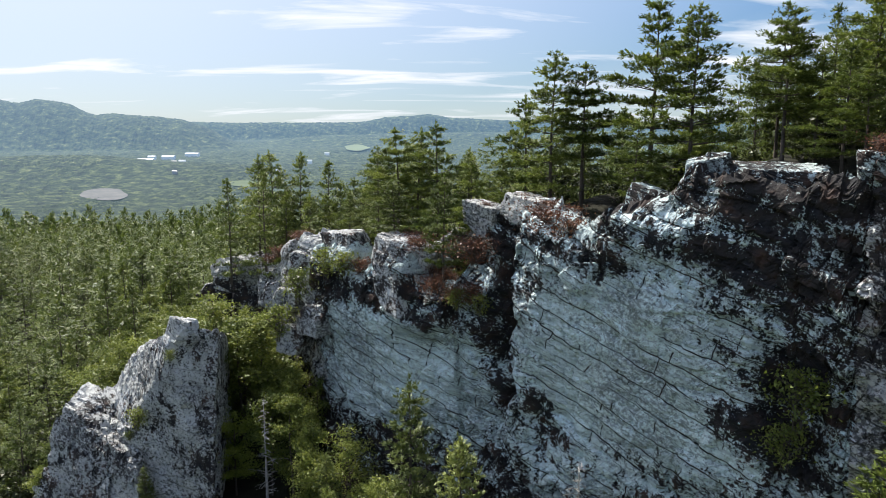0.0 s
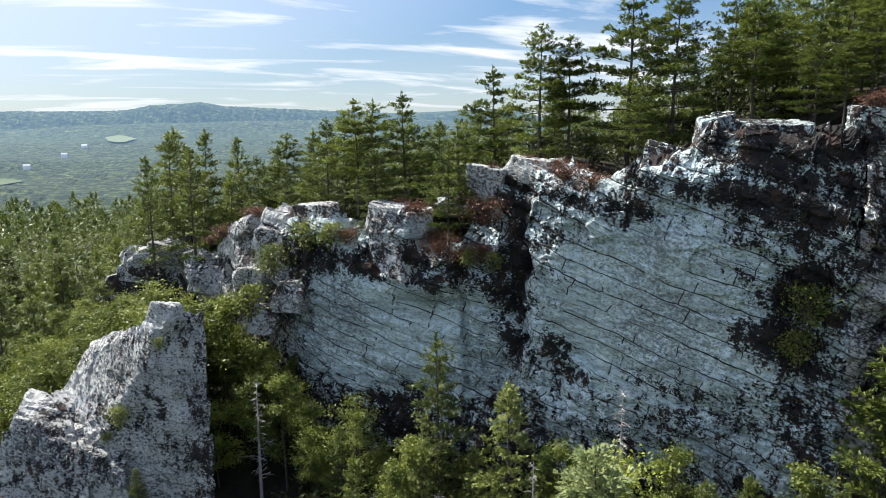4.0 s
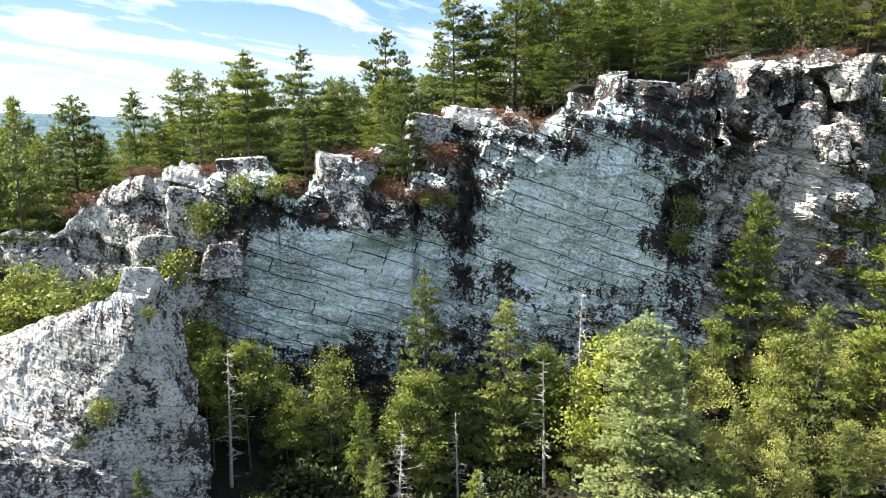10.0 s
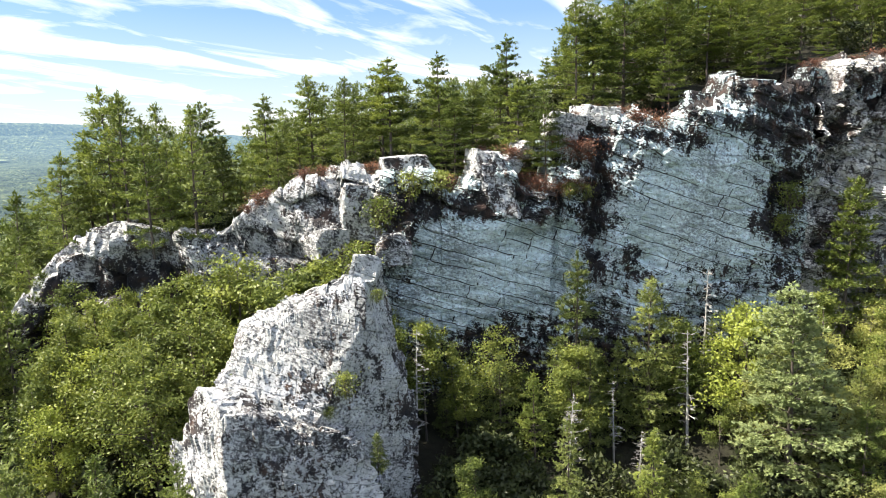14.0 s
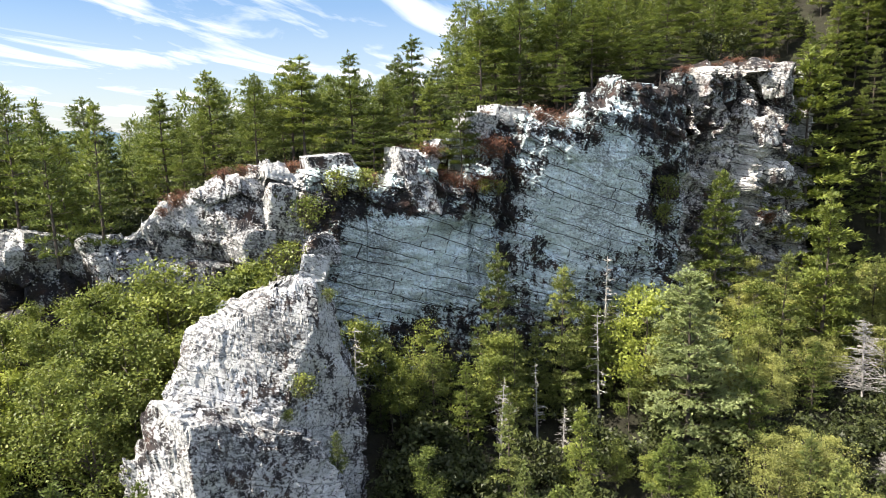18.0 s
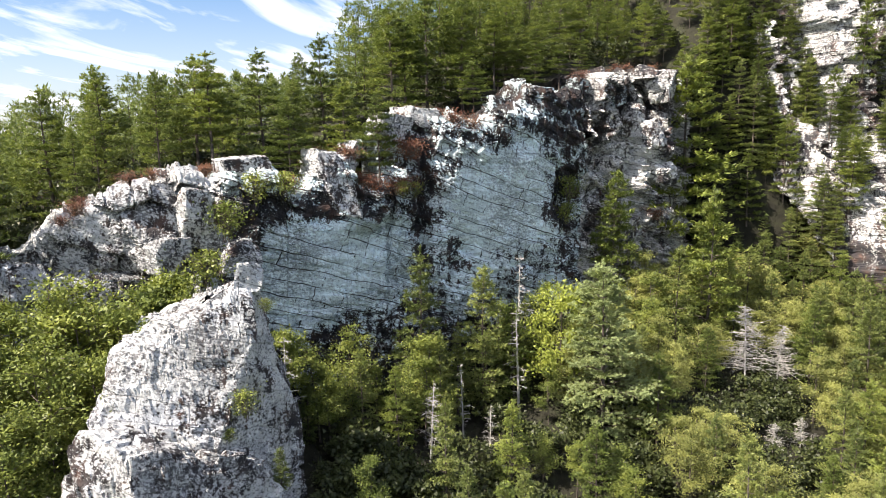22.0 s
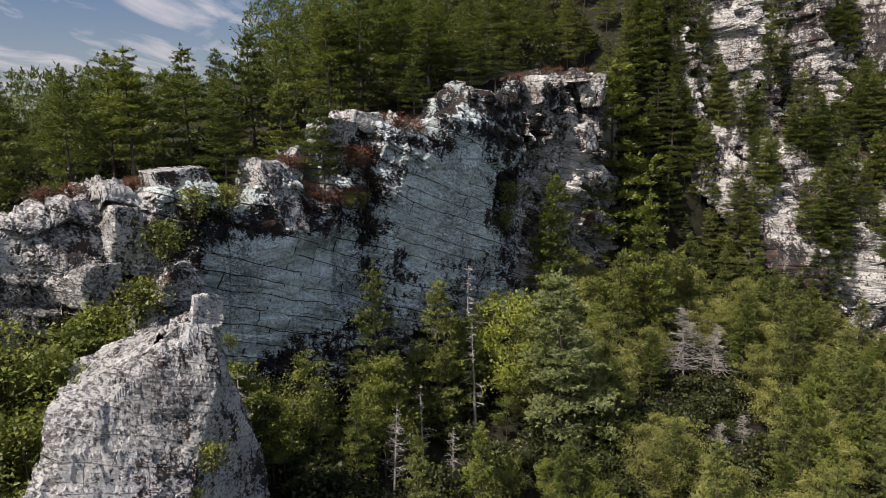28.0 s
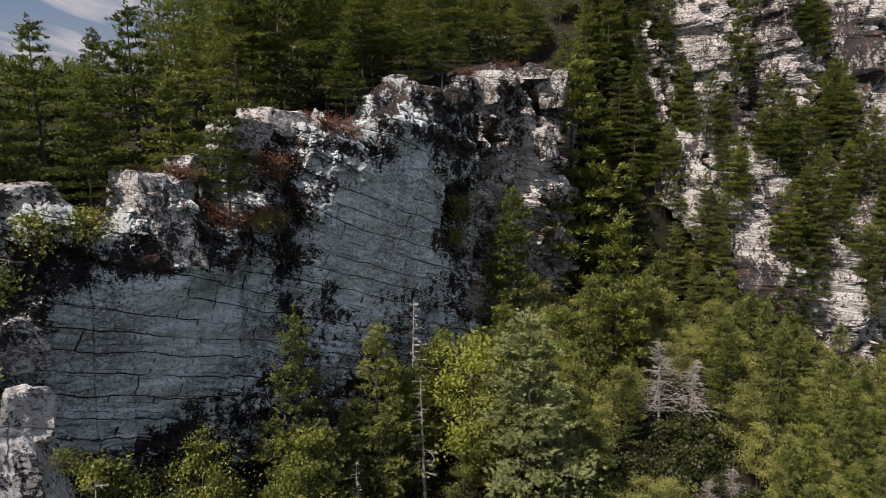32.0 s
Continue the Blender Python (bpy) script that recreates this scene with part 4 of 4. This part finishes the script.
def leafy_meshes(seed, height, spread, leaves, size, low=0.25, trunks=1):
    """A broad-leaved tree: forked limbs and many small leaves in loose clumps."""
    rnd, rg = random.Random(seed), np.random.RandomState(seed)
    paths, clumps = [], []
    for _ in range(trunks):
        a, lean = rnd.uniform(0, 6.28), rnd.uniform(0.02, 0.12) * height * (1 if trunks > 1 else 0.5)
        top = np.array([math.cos(a) * lean, math.sin(a) * lean, height * rnd.uniform(0.8, 0.97)])
        start = np.array([0.15 * math.cos(a), 0.15 * math.sin(a), 0.0]) * (trunks > 1)
        stem = [start + (top - start) * k + np.array([0.02 * height * math.sin(4 * k + seed), 0.015 * height * math.cos(5 * k), 0]) * k for k in np.linspace(0, 1, 8)]
        r0 = 0.012 * height
        paths.append([(p, max(0.012, r0 * (1 - 0.9 * i / 7))) for i, p in enumerate(stem)])
        for i in range(16):
            k = rnd.uniform(low, 0.98)
            p = start + (top - start) * k
            b, l = rnd.uniform(0, 6.28), spread * height * math.sin(math.pi * min(0.97, (k - low * 0.6) / (1.02 - low * 0.6)) ** 0.8) * rnd.uniform(0.5, 1.05) + 0.2
            end = p + np.array([math.cos(b) * l, math.sin(b) * l, l * rnd.uniform(0.2, 0.9)])
            mid = (p + end) / 2 + np.array([0, 0, 0.08 * l])
            paths.append([(p, 0.010 + 0.012 * l), (mid, 0.008 + 0.006 * l), (end, 0.006)])
            clumps += [(end, 0.26 + 0.34 * l), (mid, 0.2 + 0.25 * l)]
        clumps.append((top, 0.09 * height))
    per = max(6, leaves // len(clumps))
    pts = np.concatenate([np.array(c) + rg.normal(0, 1, (per, 3)) * np.array([r, r, r * 0.55]) * 0.52 for c, r in clumps])
    pts[:, 2] = np.maximum(pts[:, 2], 0.1)
    ways = rg.normal(0, 1, pts.shape) + np.array([0, 0, 0.3])
    return tubes(paths, 4), spray_tris(pts, ways, size, 1, seed + 1, 0.38, 1.6)


def make_tree(name, wood, twig, crown, label, category, bark=BARK, crown_material=None):
    root = tagged(new(name), label, category)
    under("trunk", mesh("trunk", wood[0], wood[1], bark, True), root)
    if twig:
        tagged(under("branchwork", mesh("branchwork", twig[0], twig[1], bark), root), kind="stuff")
    if crown is not None:
        under("crown", soup("crown", crown, crown_material), root)
    return root


def pine(seed, height, spread, bare, tufts, needle, per, label, material=PINE, name="pine_tree", **more):
    wood, twig, places, ways = pine_meshes(seed, height, spread, bare, tufts, needle, **more)
    return make_tree(name, wood, twig, spray_tris(places, ways, needle, per, seed + 7), label, "pine tree" if name == "pine_tree" else "spruce tree", BARK, material)


def snag(seed, height, label, twigs=34, reach=0.16):
    rnd = random.Random(seed)
    lean = np.array([rnd.uniform(-0.05, 0.05), rnd.uniform(-0.05, 0.05), 1.0])
    stem = [(lean * height * k, max(0.02, (0.012 * height + 0.03) * (1 - 0.88 * k))) for k in np.linspace(0, 1, 8)]
    arms = []
    for i in range(twigs):
        k, a = rnd.uniform(0.2, 0.98), rnd.uniform(0, 6.28)
        p, l = lean * height * k, reach * height * (1.15 - k) * rnd.choice((0.15, 0.4, 0.7, 1.3)) * rnd.uniform(0.6, 1.1) + 0.12
        out = np.array([math.cos(a), math.sin(a), rnd.uniform(-0.15, 0.25)])
        mid = p + out * l * 0.55
        arms.append([(p, 0.030), (mid + np.array([0, 0, rnd.uniform(-0.06, 0.12) * l]), 0.02), (p + out * l + np.array([0, 0, rnd.uniform(-0.25, 0.1) * l]), 0.012)])
        for _ in range(3):
            q = p + out * l * rnd.uniform(0.3, 0.9)
            o2 = out + np.array([rnd.uniform(-0.9, 0.9), rnd.uniform(-0.9, 0.9), rnd.uniform(-0.5, 0.4)])
            arms.append([(q, 0.014), (q + o2 * l * 0.35, 0.012)])
    return make_tree("dead_tree", tubes([stem], 6), tubes(arms, 3), None, label, "dead tree", DEAD)


HERO = [pine(100 + i, 10.0, s, b, 1900, 0.17, 9, "tall green white pine with layered boughs", irregular=g)
        for i, (s, b, g) in enumerate([(0.27, 0.12, 0.5), (0.30, 0.20, 0.65), (0.24, 0.08, 0.45), (0.27, 0.38, 0.7), (0.32, 0.28, 0.75)])]
SPRUCES = [pine(130 + i, 10.0, s, 0.05, 1900, 0.165, 8, "narrow dark green spruce", SPRUCE, "spruce_tree", droop=0.12, irregular=0.4, flat=0.3) for i, s in enumerate((0.20, 0.235))]
MID = [pine(150 + i, 10.0, s, b, 900, 0.25, 6, "green pine in the forest", irregular=0.6, dead_low=False) for i, (s, b) in enumerate([(0.26, 0.10), (0.29, 0.2), (0.23, 0.08), (0.31, 0.3)])]
_w = [leafy_meshes(170 + i, 8.0, s, 5600, 0.135, trunks=t) for i, (s, t) in enumerate([(0.22, 1), (0.28, 2), (0.20, 1)])]
LEAFY = [make_tree("leafy_tree", w, None, c, "light green broad-leaved tree", "tree", BARK, LEAF) for w, c in _w]
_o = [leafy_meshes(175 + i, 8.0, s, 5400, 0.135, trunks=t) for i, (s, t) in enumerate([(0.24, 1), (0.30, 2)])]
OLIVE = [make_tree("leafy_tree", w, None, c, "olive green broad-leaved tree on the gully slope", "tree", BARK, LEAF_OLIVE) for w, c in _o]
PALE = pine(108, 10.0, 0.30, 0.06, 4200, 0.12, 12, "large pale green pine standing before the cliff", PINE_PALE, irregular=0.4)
_g = leafy_meshes(181, 8.0, 0.24, 5600, 0.15)
GOLD = make_tree("birch_tree", _g[0], None, _g[1], "yellow-green birch in early autumn leaf", "tree", BARK, LEAF_GOLD)
_s = leafy_meshes(190, 2.0, 0.42, 900, 0.14, 0.1, 4)
BUSH = make_tree("bush", _s[0], None, _s[1], "small yellowish bush rooted in the rock", "bush", BARK, LEAF)
_s = leafy_meshes(191, 1.0, 1.1, 1100, 0.10, 0.05, 5)
HEATH = make_tree("heath_bush", _s[0], None, _s[1], "low red-brown heath bush", "bush", BARK, SHRUB_RED)
SNAGS = [snag(200 + i, 9.0, "bare grey dead tree with broken twigs", n, r) for i, (n, r) in enumerate([(110, 0.19), (260, 0.38), (80, 0.12)])]

SPOTS, USED = [], set()


def floor_at(x, y):
    """Height of the soil, or of the rock shelf along the top of the cliff."""
    u, w = uw(x, y)
    if -40 < u < 44 and -8 < w < 0.4:
        return max(float(ground(x, y)), float(np.interp(u, CREST_U, CREST_Z)) - 0.7)
    return float(ground(x, y))


def stand(kind, x, y, top=None, base=None, scale=None, turn=None, rnd=random.Random(5), wide=1.0):
    """A tree of a kind at a place, scaled to reach the height of its top. The first one of a kind is the made one itself."""
    z = floor_at(x, y) - 0.15 if base is None else base
    own = TALL.get(kind.name, 10.0)
    s = (top - z) / own if top is not None else scale
    m = Matrix.LocRotScale((x, y, z), Euler((0, 0, rnd.uniform(0, 6.28) if turn is None else turn)), (s * wide, s * wide, s))
    if kind.name in USED:
        copy_thing(kind, Matrix.Identity(4)).matrix_basis = m
    else:
        kind.matrix_basis = m
        USED.add(kind.name)
    SPOTS.append((x, y))


TALL = {k.name: tall for some, tall in ((LEAFY + OLIVE + [GOLD], 8.0), ([BUSH], 2.0), ([HEATH], 1.0), (SNAGS, 9.0)) for k in some}

# pines along the crest: x, y, height of the top, kind
for x, y, top, k in ((7.6, 50.6, 45.4, 0), (6.7, 57.6, 42.6, 1), (-0.7, 61, 40.6, 1), (-2.7, 66.4, 40.2, 4), (-3.5, 75.4, 39.4, 0), (-6.3, 79, 37.5, 2),
                     (11.6, 42.8, 40.5, 4), (14.2, 48.2, 48.7, 1), (-20.3, 88.9, 33.4, 2), (-8.8, 86.5, 36.9, 0), (32.5, 17.8, 41.5, 2), (37.2, 11.9, 37, 2), (20.5, 34.1, 43, 3), (15.6, 44.6, 47.5, 0), (21, 36.8, 44.4, 1), (-4.4, 64.1, 40.2, 3), (2.1, 53.9, 38, 2), (9.7, 49.7, 44.6, 3), (21.8, 41.2, 44.5, 0), (27.2, 31.4, 44, 1), (20, 41.5, 46.8, 3), (24.5, 40.5, 48.5, 1), (26, 37, 47, 4)):
    stand(HERO[k], x, y, top, wide=1.25)
stand(HERO[4], -0.2, 50.0, 36.6, 27.9, wide=1.0)
stand(SPRUCES[0], -23.6, 50.7, 14.0, 11.0, wide=1.3)
stand(HERO[0], *xy(-7.9, -2.0), 36.0, 28.8, wide=1.5)
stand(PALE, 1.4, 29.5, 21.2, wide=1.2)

# trees below the cliff
for x, y, top, k in ((-2.5, 46.0, 22.9, SPRUCES[0]), (1.0, 40.7, 20.7, SPRUCES[1]), (20.1, 27.6, 28.1, HERO[0]), (-7.5, 51.5, 17.4, LEAFY[1]),
                     (12.5, 24.3, 15.5, LEAFY[1]), (14.5, 21.1, 20.5, SPRUCES[1]), (3.9, 33.6, 20.2, GOLD), (8.0, 37.9, 20.8, SNAGS[2]), (-14.9, 54.1, 18.4, SNAGS[2]),
                     (-7.9, 44.2, 12.9, SNAGS[0]), (7, 28.9, 14.6, SNAGS[2]), (15.0, 13.5, 14.4, SNAGS[1]), (5.3, 13.1, 5.3, SNAGS[1]), (7.2, 10, 5.2, SNAGS[1]), (-3.5, 42.0, 13, SNAGS[2]), (-4.5, 39.5, 9.5, SNAGS[0]),
                     (1.3, 37.3, 16.7, SNAGS[2]), (16, 10, 12, SNAGS[1]), (18.6, 17.0, 26.3, HERO[2]), (-4.6, 45.0, 16.0, LEAFY[2]), (-10.5, 53.0, 17.0, LEAFY[0]), (-12.8, 54.6, 18.6, LEAFY[2]),
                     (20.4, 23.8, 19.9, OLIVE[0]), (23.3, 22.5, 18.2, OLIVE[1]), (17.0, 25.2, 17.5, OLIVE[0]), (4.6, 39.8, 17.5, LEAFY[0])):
    stand(k, x, y, top)

for u, w, top, k in ((-31, 4, 23.4, 0), (-28.4, 5.2, 24.4, 1), (-26, 5.6, 24.6, 1), (-23.8, 6.6, 24.0, 0), (-21.8, 4.6, 23.4, 2), (-29.5, 8.4, 22.0, 1), (-33.2, 6.4, 22.4, 0), (-20.2, 3.6, 24.0, 2), (-26.6, 9.4, 21.0, 0), (-34.5, 10.5, 20.0, 1), (-31.5, 13, 18.5, 1)):
    stand(LEAFY[k], *xy(u, w), top, wide=1.15)
for u, w, top in ((-36.5, 8.5, 20.0), (-38.0, 12.5, 17.5), (-17.5, 8.0, 17.0)):
    stand(GOLD, *xy(u, w), top)
rnd = random.Random(77)
CLEAR = [(x - d, y + 0.25 * d) for x, y in ((15.0, 13.5), (5.3, 13.1), (7.2, 10.0), (16.0, 10.0), (-7.9, 44.2), (1.3, 37.3)) for d in (2.0, 4.0, 6.0)]   # open ground before the dead trees
# the line of trees that hides the foot of the face
for i in range(17):
    u = -11 + 2.55 * i + rnd.uniform(-0.7, 0.7)
    stand((SPRUCES[0], LEAFY[0], SPRUCES[1], HERO[2], LEAFY[2])[i % 5], *xy(u, rnd.uniform(3.2, 8.5)), 15.0 + rnd.uniform(-1.2, 2.6) + 0.05 * u, rnd=rnd)


def free(x, y, gap):
    return all((x - a) ** 2 + (y - b) ** 2 > gap * gap for a, b in SPOTS)


def off_rocks(x, y):
    u, w = uw(x, y)
    return not (-33.5 < x < -16.5 and 50.5 < y < 61)


def scatter(count, u0, u1, w0, w1, gap, kinds, sizes, ok=lambda u, w: True, place=None):
    made = tries = 0
    while made < count and tries < count * 40:
        tries += 1
        u, w = rnd.uniform(u0, u1), rnd.uniform(w0, w1)
        x, y = xy(u, w)
        if ok(u, w) and off_rocks(x, y) and free(x, y, gap) and all((x - a) ** 2 + (y - b) ** 2 > 6.5 for a, b in CLEAR):
            (place or stand)(rnd.choice(kinds), x, y, scale=rnd.uniform(*sizes), rnd=rnd)
            made += 1


in_hollow = lambda u, w: not (-18 < u < -7 and 4.5 < w < 15)
scatter(34, -40, -15, 0.5, 12, 1.9, LEAFY, (0.95, 1.3))
scatter(55, -24, 62, -24, -6.0, 2.5, HERO + MID[:1], (0.7, 1.0))
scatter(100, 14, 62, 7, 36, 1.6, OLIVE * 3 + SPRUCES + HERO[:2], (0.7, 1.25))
scatter(80, -34, 62, 4, 36, 2.0, LEAFY * 3 + SPRUCES * 3 + HERO[:3] + [GOLD], (0.5, 0.95), in_hollow)
scatter(60, 44.5, 64, -3, 24, 1.8, HERO[:3] + SPRUCES, (0.8, 1.25))
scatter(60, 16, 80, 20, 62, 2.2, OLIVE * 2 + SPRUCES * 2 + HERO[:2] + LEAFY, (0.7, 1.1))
scatter(40, -70, -30, 3, 45, 2.6, HERO[:3] + MID + LEAFY, (0.7, 1.15))
scatter(44, -60, -30, -30, 8, 2.6, MID, (1.0, 1.5))
for _ in range(70):
    u, z = rnd.uniform(60, 92), rnd.choice((rnd.uniform(12, 36), rnd.uniform(12, 34), rnd.uniform(14, 54)))
    stand(rnd.choice(HERO[:3] + SPRUCES + MID), *xy(u, float(right_w(u, z)) + 0.6), base=z - 0.8, scale=rnd.uniform(0.5, 1.05), rnd=rnd)
for _ in range(66):
    u, z = rnd.uniform(57, 78), rnd.uniform(14, 48)
    stand(rnd.choice(SPRUCES * 2 + HERO[2:3]), *xy(u, float(right_w(u, z)) + 0.5), base=z - 0.8, scale=rnd.uniform(0.6, 1.1), rnd=rnd)
scatter(26, -27, 44, -3.2, -0.6, 0.9, [HEATH], (0.5, 1.0), place=lambda k, x, y, scale, rnd: stand(k, x, y, base=float(np.interp(uw(x, y)[0], CREST_U, CREST_Z)) - 0.35, scale=scale, rnd=rnd))
for u, w, z, s in ((-15.5, 2.6, 25.2, 1.5), (-12.6, 1.6, 27.6, 1.3), (-10.2, 1.6, 27.8, 1.2), (24.6, 0.2, 25.0, 1.5), (24.2, 0.2, 22.6, 1.2), (-17.5, 3.2, 21.5, 1.6), (1.8, 0.8, 27.2, 0.8), (3.6, 0.4, 27.0, 0.8), (30.2, 1.0, 17.5, 1.3)):
    stand(BUSH, *xy(u, w), base=z, scale=s)
for x, y, z, s in ((-24.6, 52.3, 16.2, 0.9), (-25.6, 53.0, 15.0, 0.45), (-21.6, 52.0, 22.0, 0.5)):
    stand(BUSH, x, y, base=z, scale=s)
for u, w, z, s in ((-0.8, 0.2, 27.6, 1.4), (1.0, 0.2, 27.4, 1.2), (2.6, 0.0, 27.6, 1.3), (-3.2, -0.4, 30.6, 1.2), (3.0, 0.3, 30.6, 1.6), (8.8, -0.3, 33.2, 1.6), (10.6, 0.0, 32.8, 1.4), (-9.2, 0.6, 28.2, 1.2), (38, 1.6, 22.0, 1.2)):
    stand(HEATH, *xy(u, w), base=z, scale=s)

# ---- the rest of the woods, past counting ----


def tris_of(kind):
    me = [c for c in kind.children if c.name.startswith("crown")][0].data
    v = np.empty(len(me.vertices) * 3, np.float32)
    me.vertices.foreach_get("co", v)
    return v.reshape(-1, 3, 3)


def woods_pines(seeds, tufts, size, per, thin):
    got = []
    for i in seeds:
        _, _, places, ways = pine_meshes(400 + i, 10.0, (0.25, 0.28, 0.30)[i % 3], 0.06, tufts, 1.0, irregular=0.6, dead_low=False, least=1)
        got.append(spray_tris(places, ways, size, per, 410 + i, thin))
    return got


FAR_PROTO, BACK_PROTO = woods_pines(range(3), 200, 0.62, 3, 0.22), woods_pines(range(3, 6), 260, 0.6, 3, 0.16)
FAR_LEAFY = [leafy_meshes(420 + i, 9.0, 0.27, 820, 0.34, 0.1)[1] for i in range(2)]


def woods(name, label, protos, spots, material):
    got = []
    for k, (x, y, s) in enumerate(spots):
        a = 2.4 * k
        t = protos[k % len(protos)] * s
        c, d = math.cos(a), math.sin(a)
        got.append(np.stack([t[..., 0] * c - t[..., 1] * d + x, t[..., 0] * d + t[..., 1] * c + y, t[..., 2] + float(ground(x, y)) - 0.2], -1))
    tagged(new(name, soup(name, np.concatenate(got), material)), label, "woods", kind="stuff")


def fill(u0, u1, w0, w1, gap, share=1.0, seed=9):
    r = random.Random(seed)
    spots = []
    for i in range(int((u1 - u0) / gap)):
        for j in range(int((w1 - w0) / gap)):
            u, w = u0 + (i + r.uniform(0.1, 0.9)) * gap, w0 + (j + r.uniform(0.1, 0.9)) * gap
            x, y = xy(u, w)
            if r.random() < share and off_rocks(x, y) and free(x, y, 1.8):
                spots.append((x, y, r.uniform(0.6, 1.3)))
    return spots


far_pines = fill(-140, -36, -110, 40, 4.7, 0.9, 2) + fill(-250, -140, -130, 40, 6.2, 0.8, 8) + fill(-110, -20, 40, 110, 5.6, 0.75, 3)


def low_west(x, y, s):
    """The woods thin out and stay low where the hill falls off to the west."""
    u, w = uw(x, y)
    if u < -4.6 - 0.577 * w:
        s = min(s, (38.5 - 0.1 * (w + 15) - float(ground(x, y))) / 10)
    return x, y, s


back = [p for p in (low_west(*q) for q in fill(-34, 130, -80, -21, 4.2, 0.9, 1)) if p[2] > 0.35]
near_back = [p for p in back if uw(p[0], p[1])[1] > -46 and uw(p[0], p[1])[0] < 100]
NEAR_PROTO = [tris_of(k)[np.random.RandomState(3).rand(len(tris_of(k))) < 0.62] * np.array([1.15, 1.15, 1.0]) for k in MID]
woods("ridge_woods", "pine woods on the hill behind the cliff", NEAR_PROTO, near_back, PINE)
woods("ridge_woods", "pine woods farther up the hill", BACK_PROTO, [p for p in back if p not in near_back], PINE)
far_leafy = fill(-80, 110, 36, 90, 3.8, 0.8, 4)
far_pines = [(x, y, s * 1.2) for x, y, s in far_pines]
near_pines = [p for p in far_pines if math.hypot(p[0] + 20, p[1] - 60) < 105]
woods("pine_woods", "dense green pine woods covering the near slopes", NEAR_PROTO, near_pines, PINE)


def stems(name, label, spots):
    """Slim trunks for the trees of a wood."""
    ring = [(math.cos(a), math.sin(a)) for a in (0.3, 2.4, 4.5)]
    got = []
    for x, y, s in spots:
        z = float(ground(x, y)) - 0.3
        low, tip = [(x + 0.15 * s * c, y + 0.15 * s * d, z) for c, d in ring], (x, y, z + 9.3 * s)
        got += [(low[k], low[(k + 1) % 3], tip) for k in range(3)]
    tagged(new(name, soup(name, np.array(got), BARK)), label, "tree trunks", kind="stuff")


stems("trunks", "slim dark pine trunks standing close in the woods", near_back + near_pines)
woods("pine_woods", "dense green pine woods covering the farther slopes", FAR_PROTO, [p for p in far_pines if math.hypot(p[0] + 20, p[1] - 60) >= 105], PINE)
woods("leafy_woods", "dense mixed broad-leaved woods below the cliff", FAR_LEAFY + FAR_PROTO[:1], far_leafy, LEAF)
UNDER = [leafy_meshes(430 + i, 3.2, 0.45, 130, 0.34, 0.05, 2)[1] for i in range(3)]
woods("undergrowth", "tangled green undergrowth on the forest floor, darkened to stand for shade", UNDER, [(x, y, s * 0.9) for x, y, s in fill(-48, 80, 1.4, 46, 1.7, 0.9, 6) + fill(-40, 60, -22, -6, 2.2, 0.7, 7)], UNDER_LEAF)
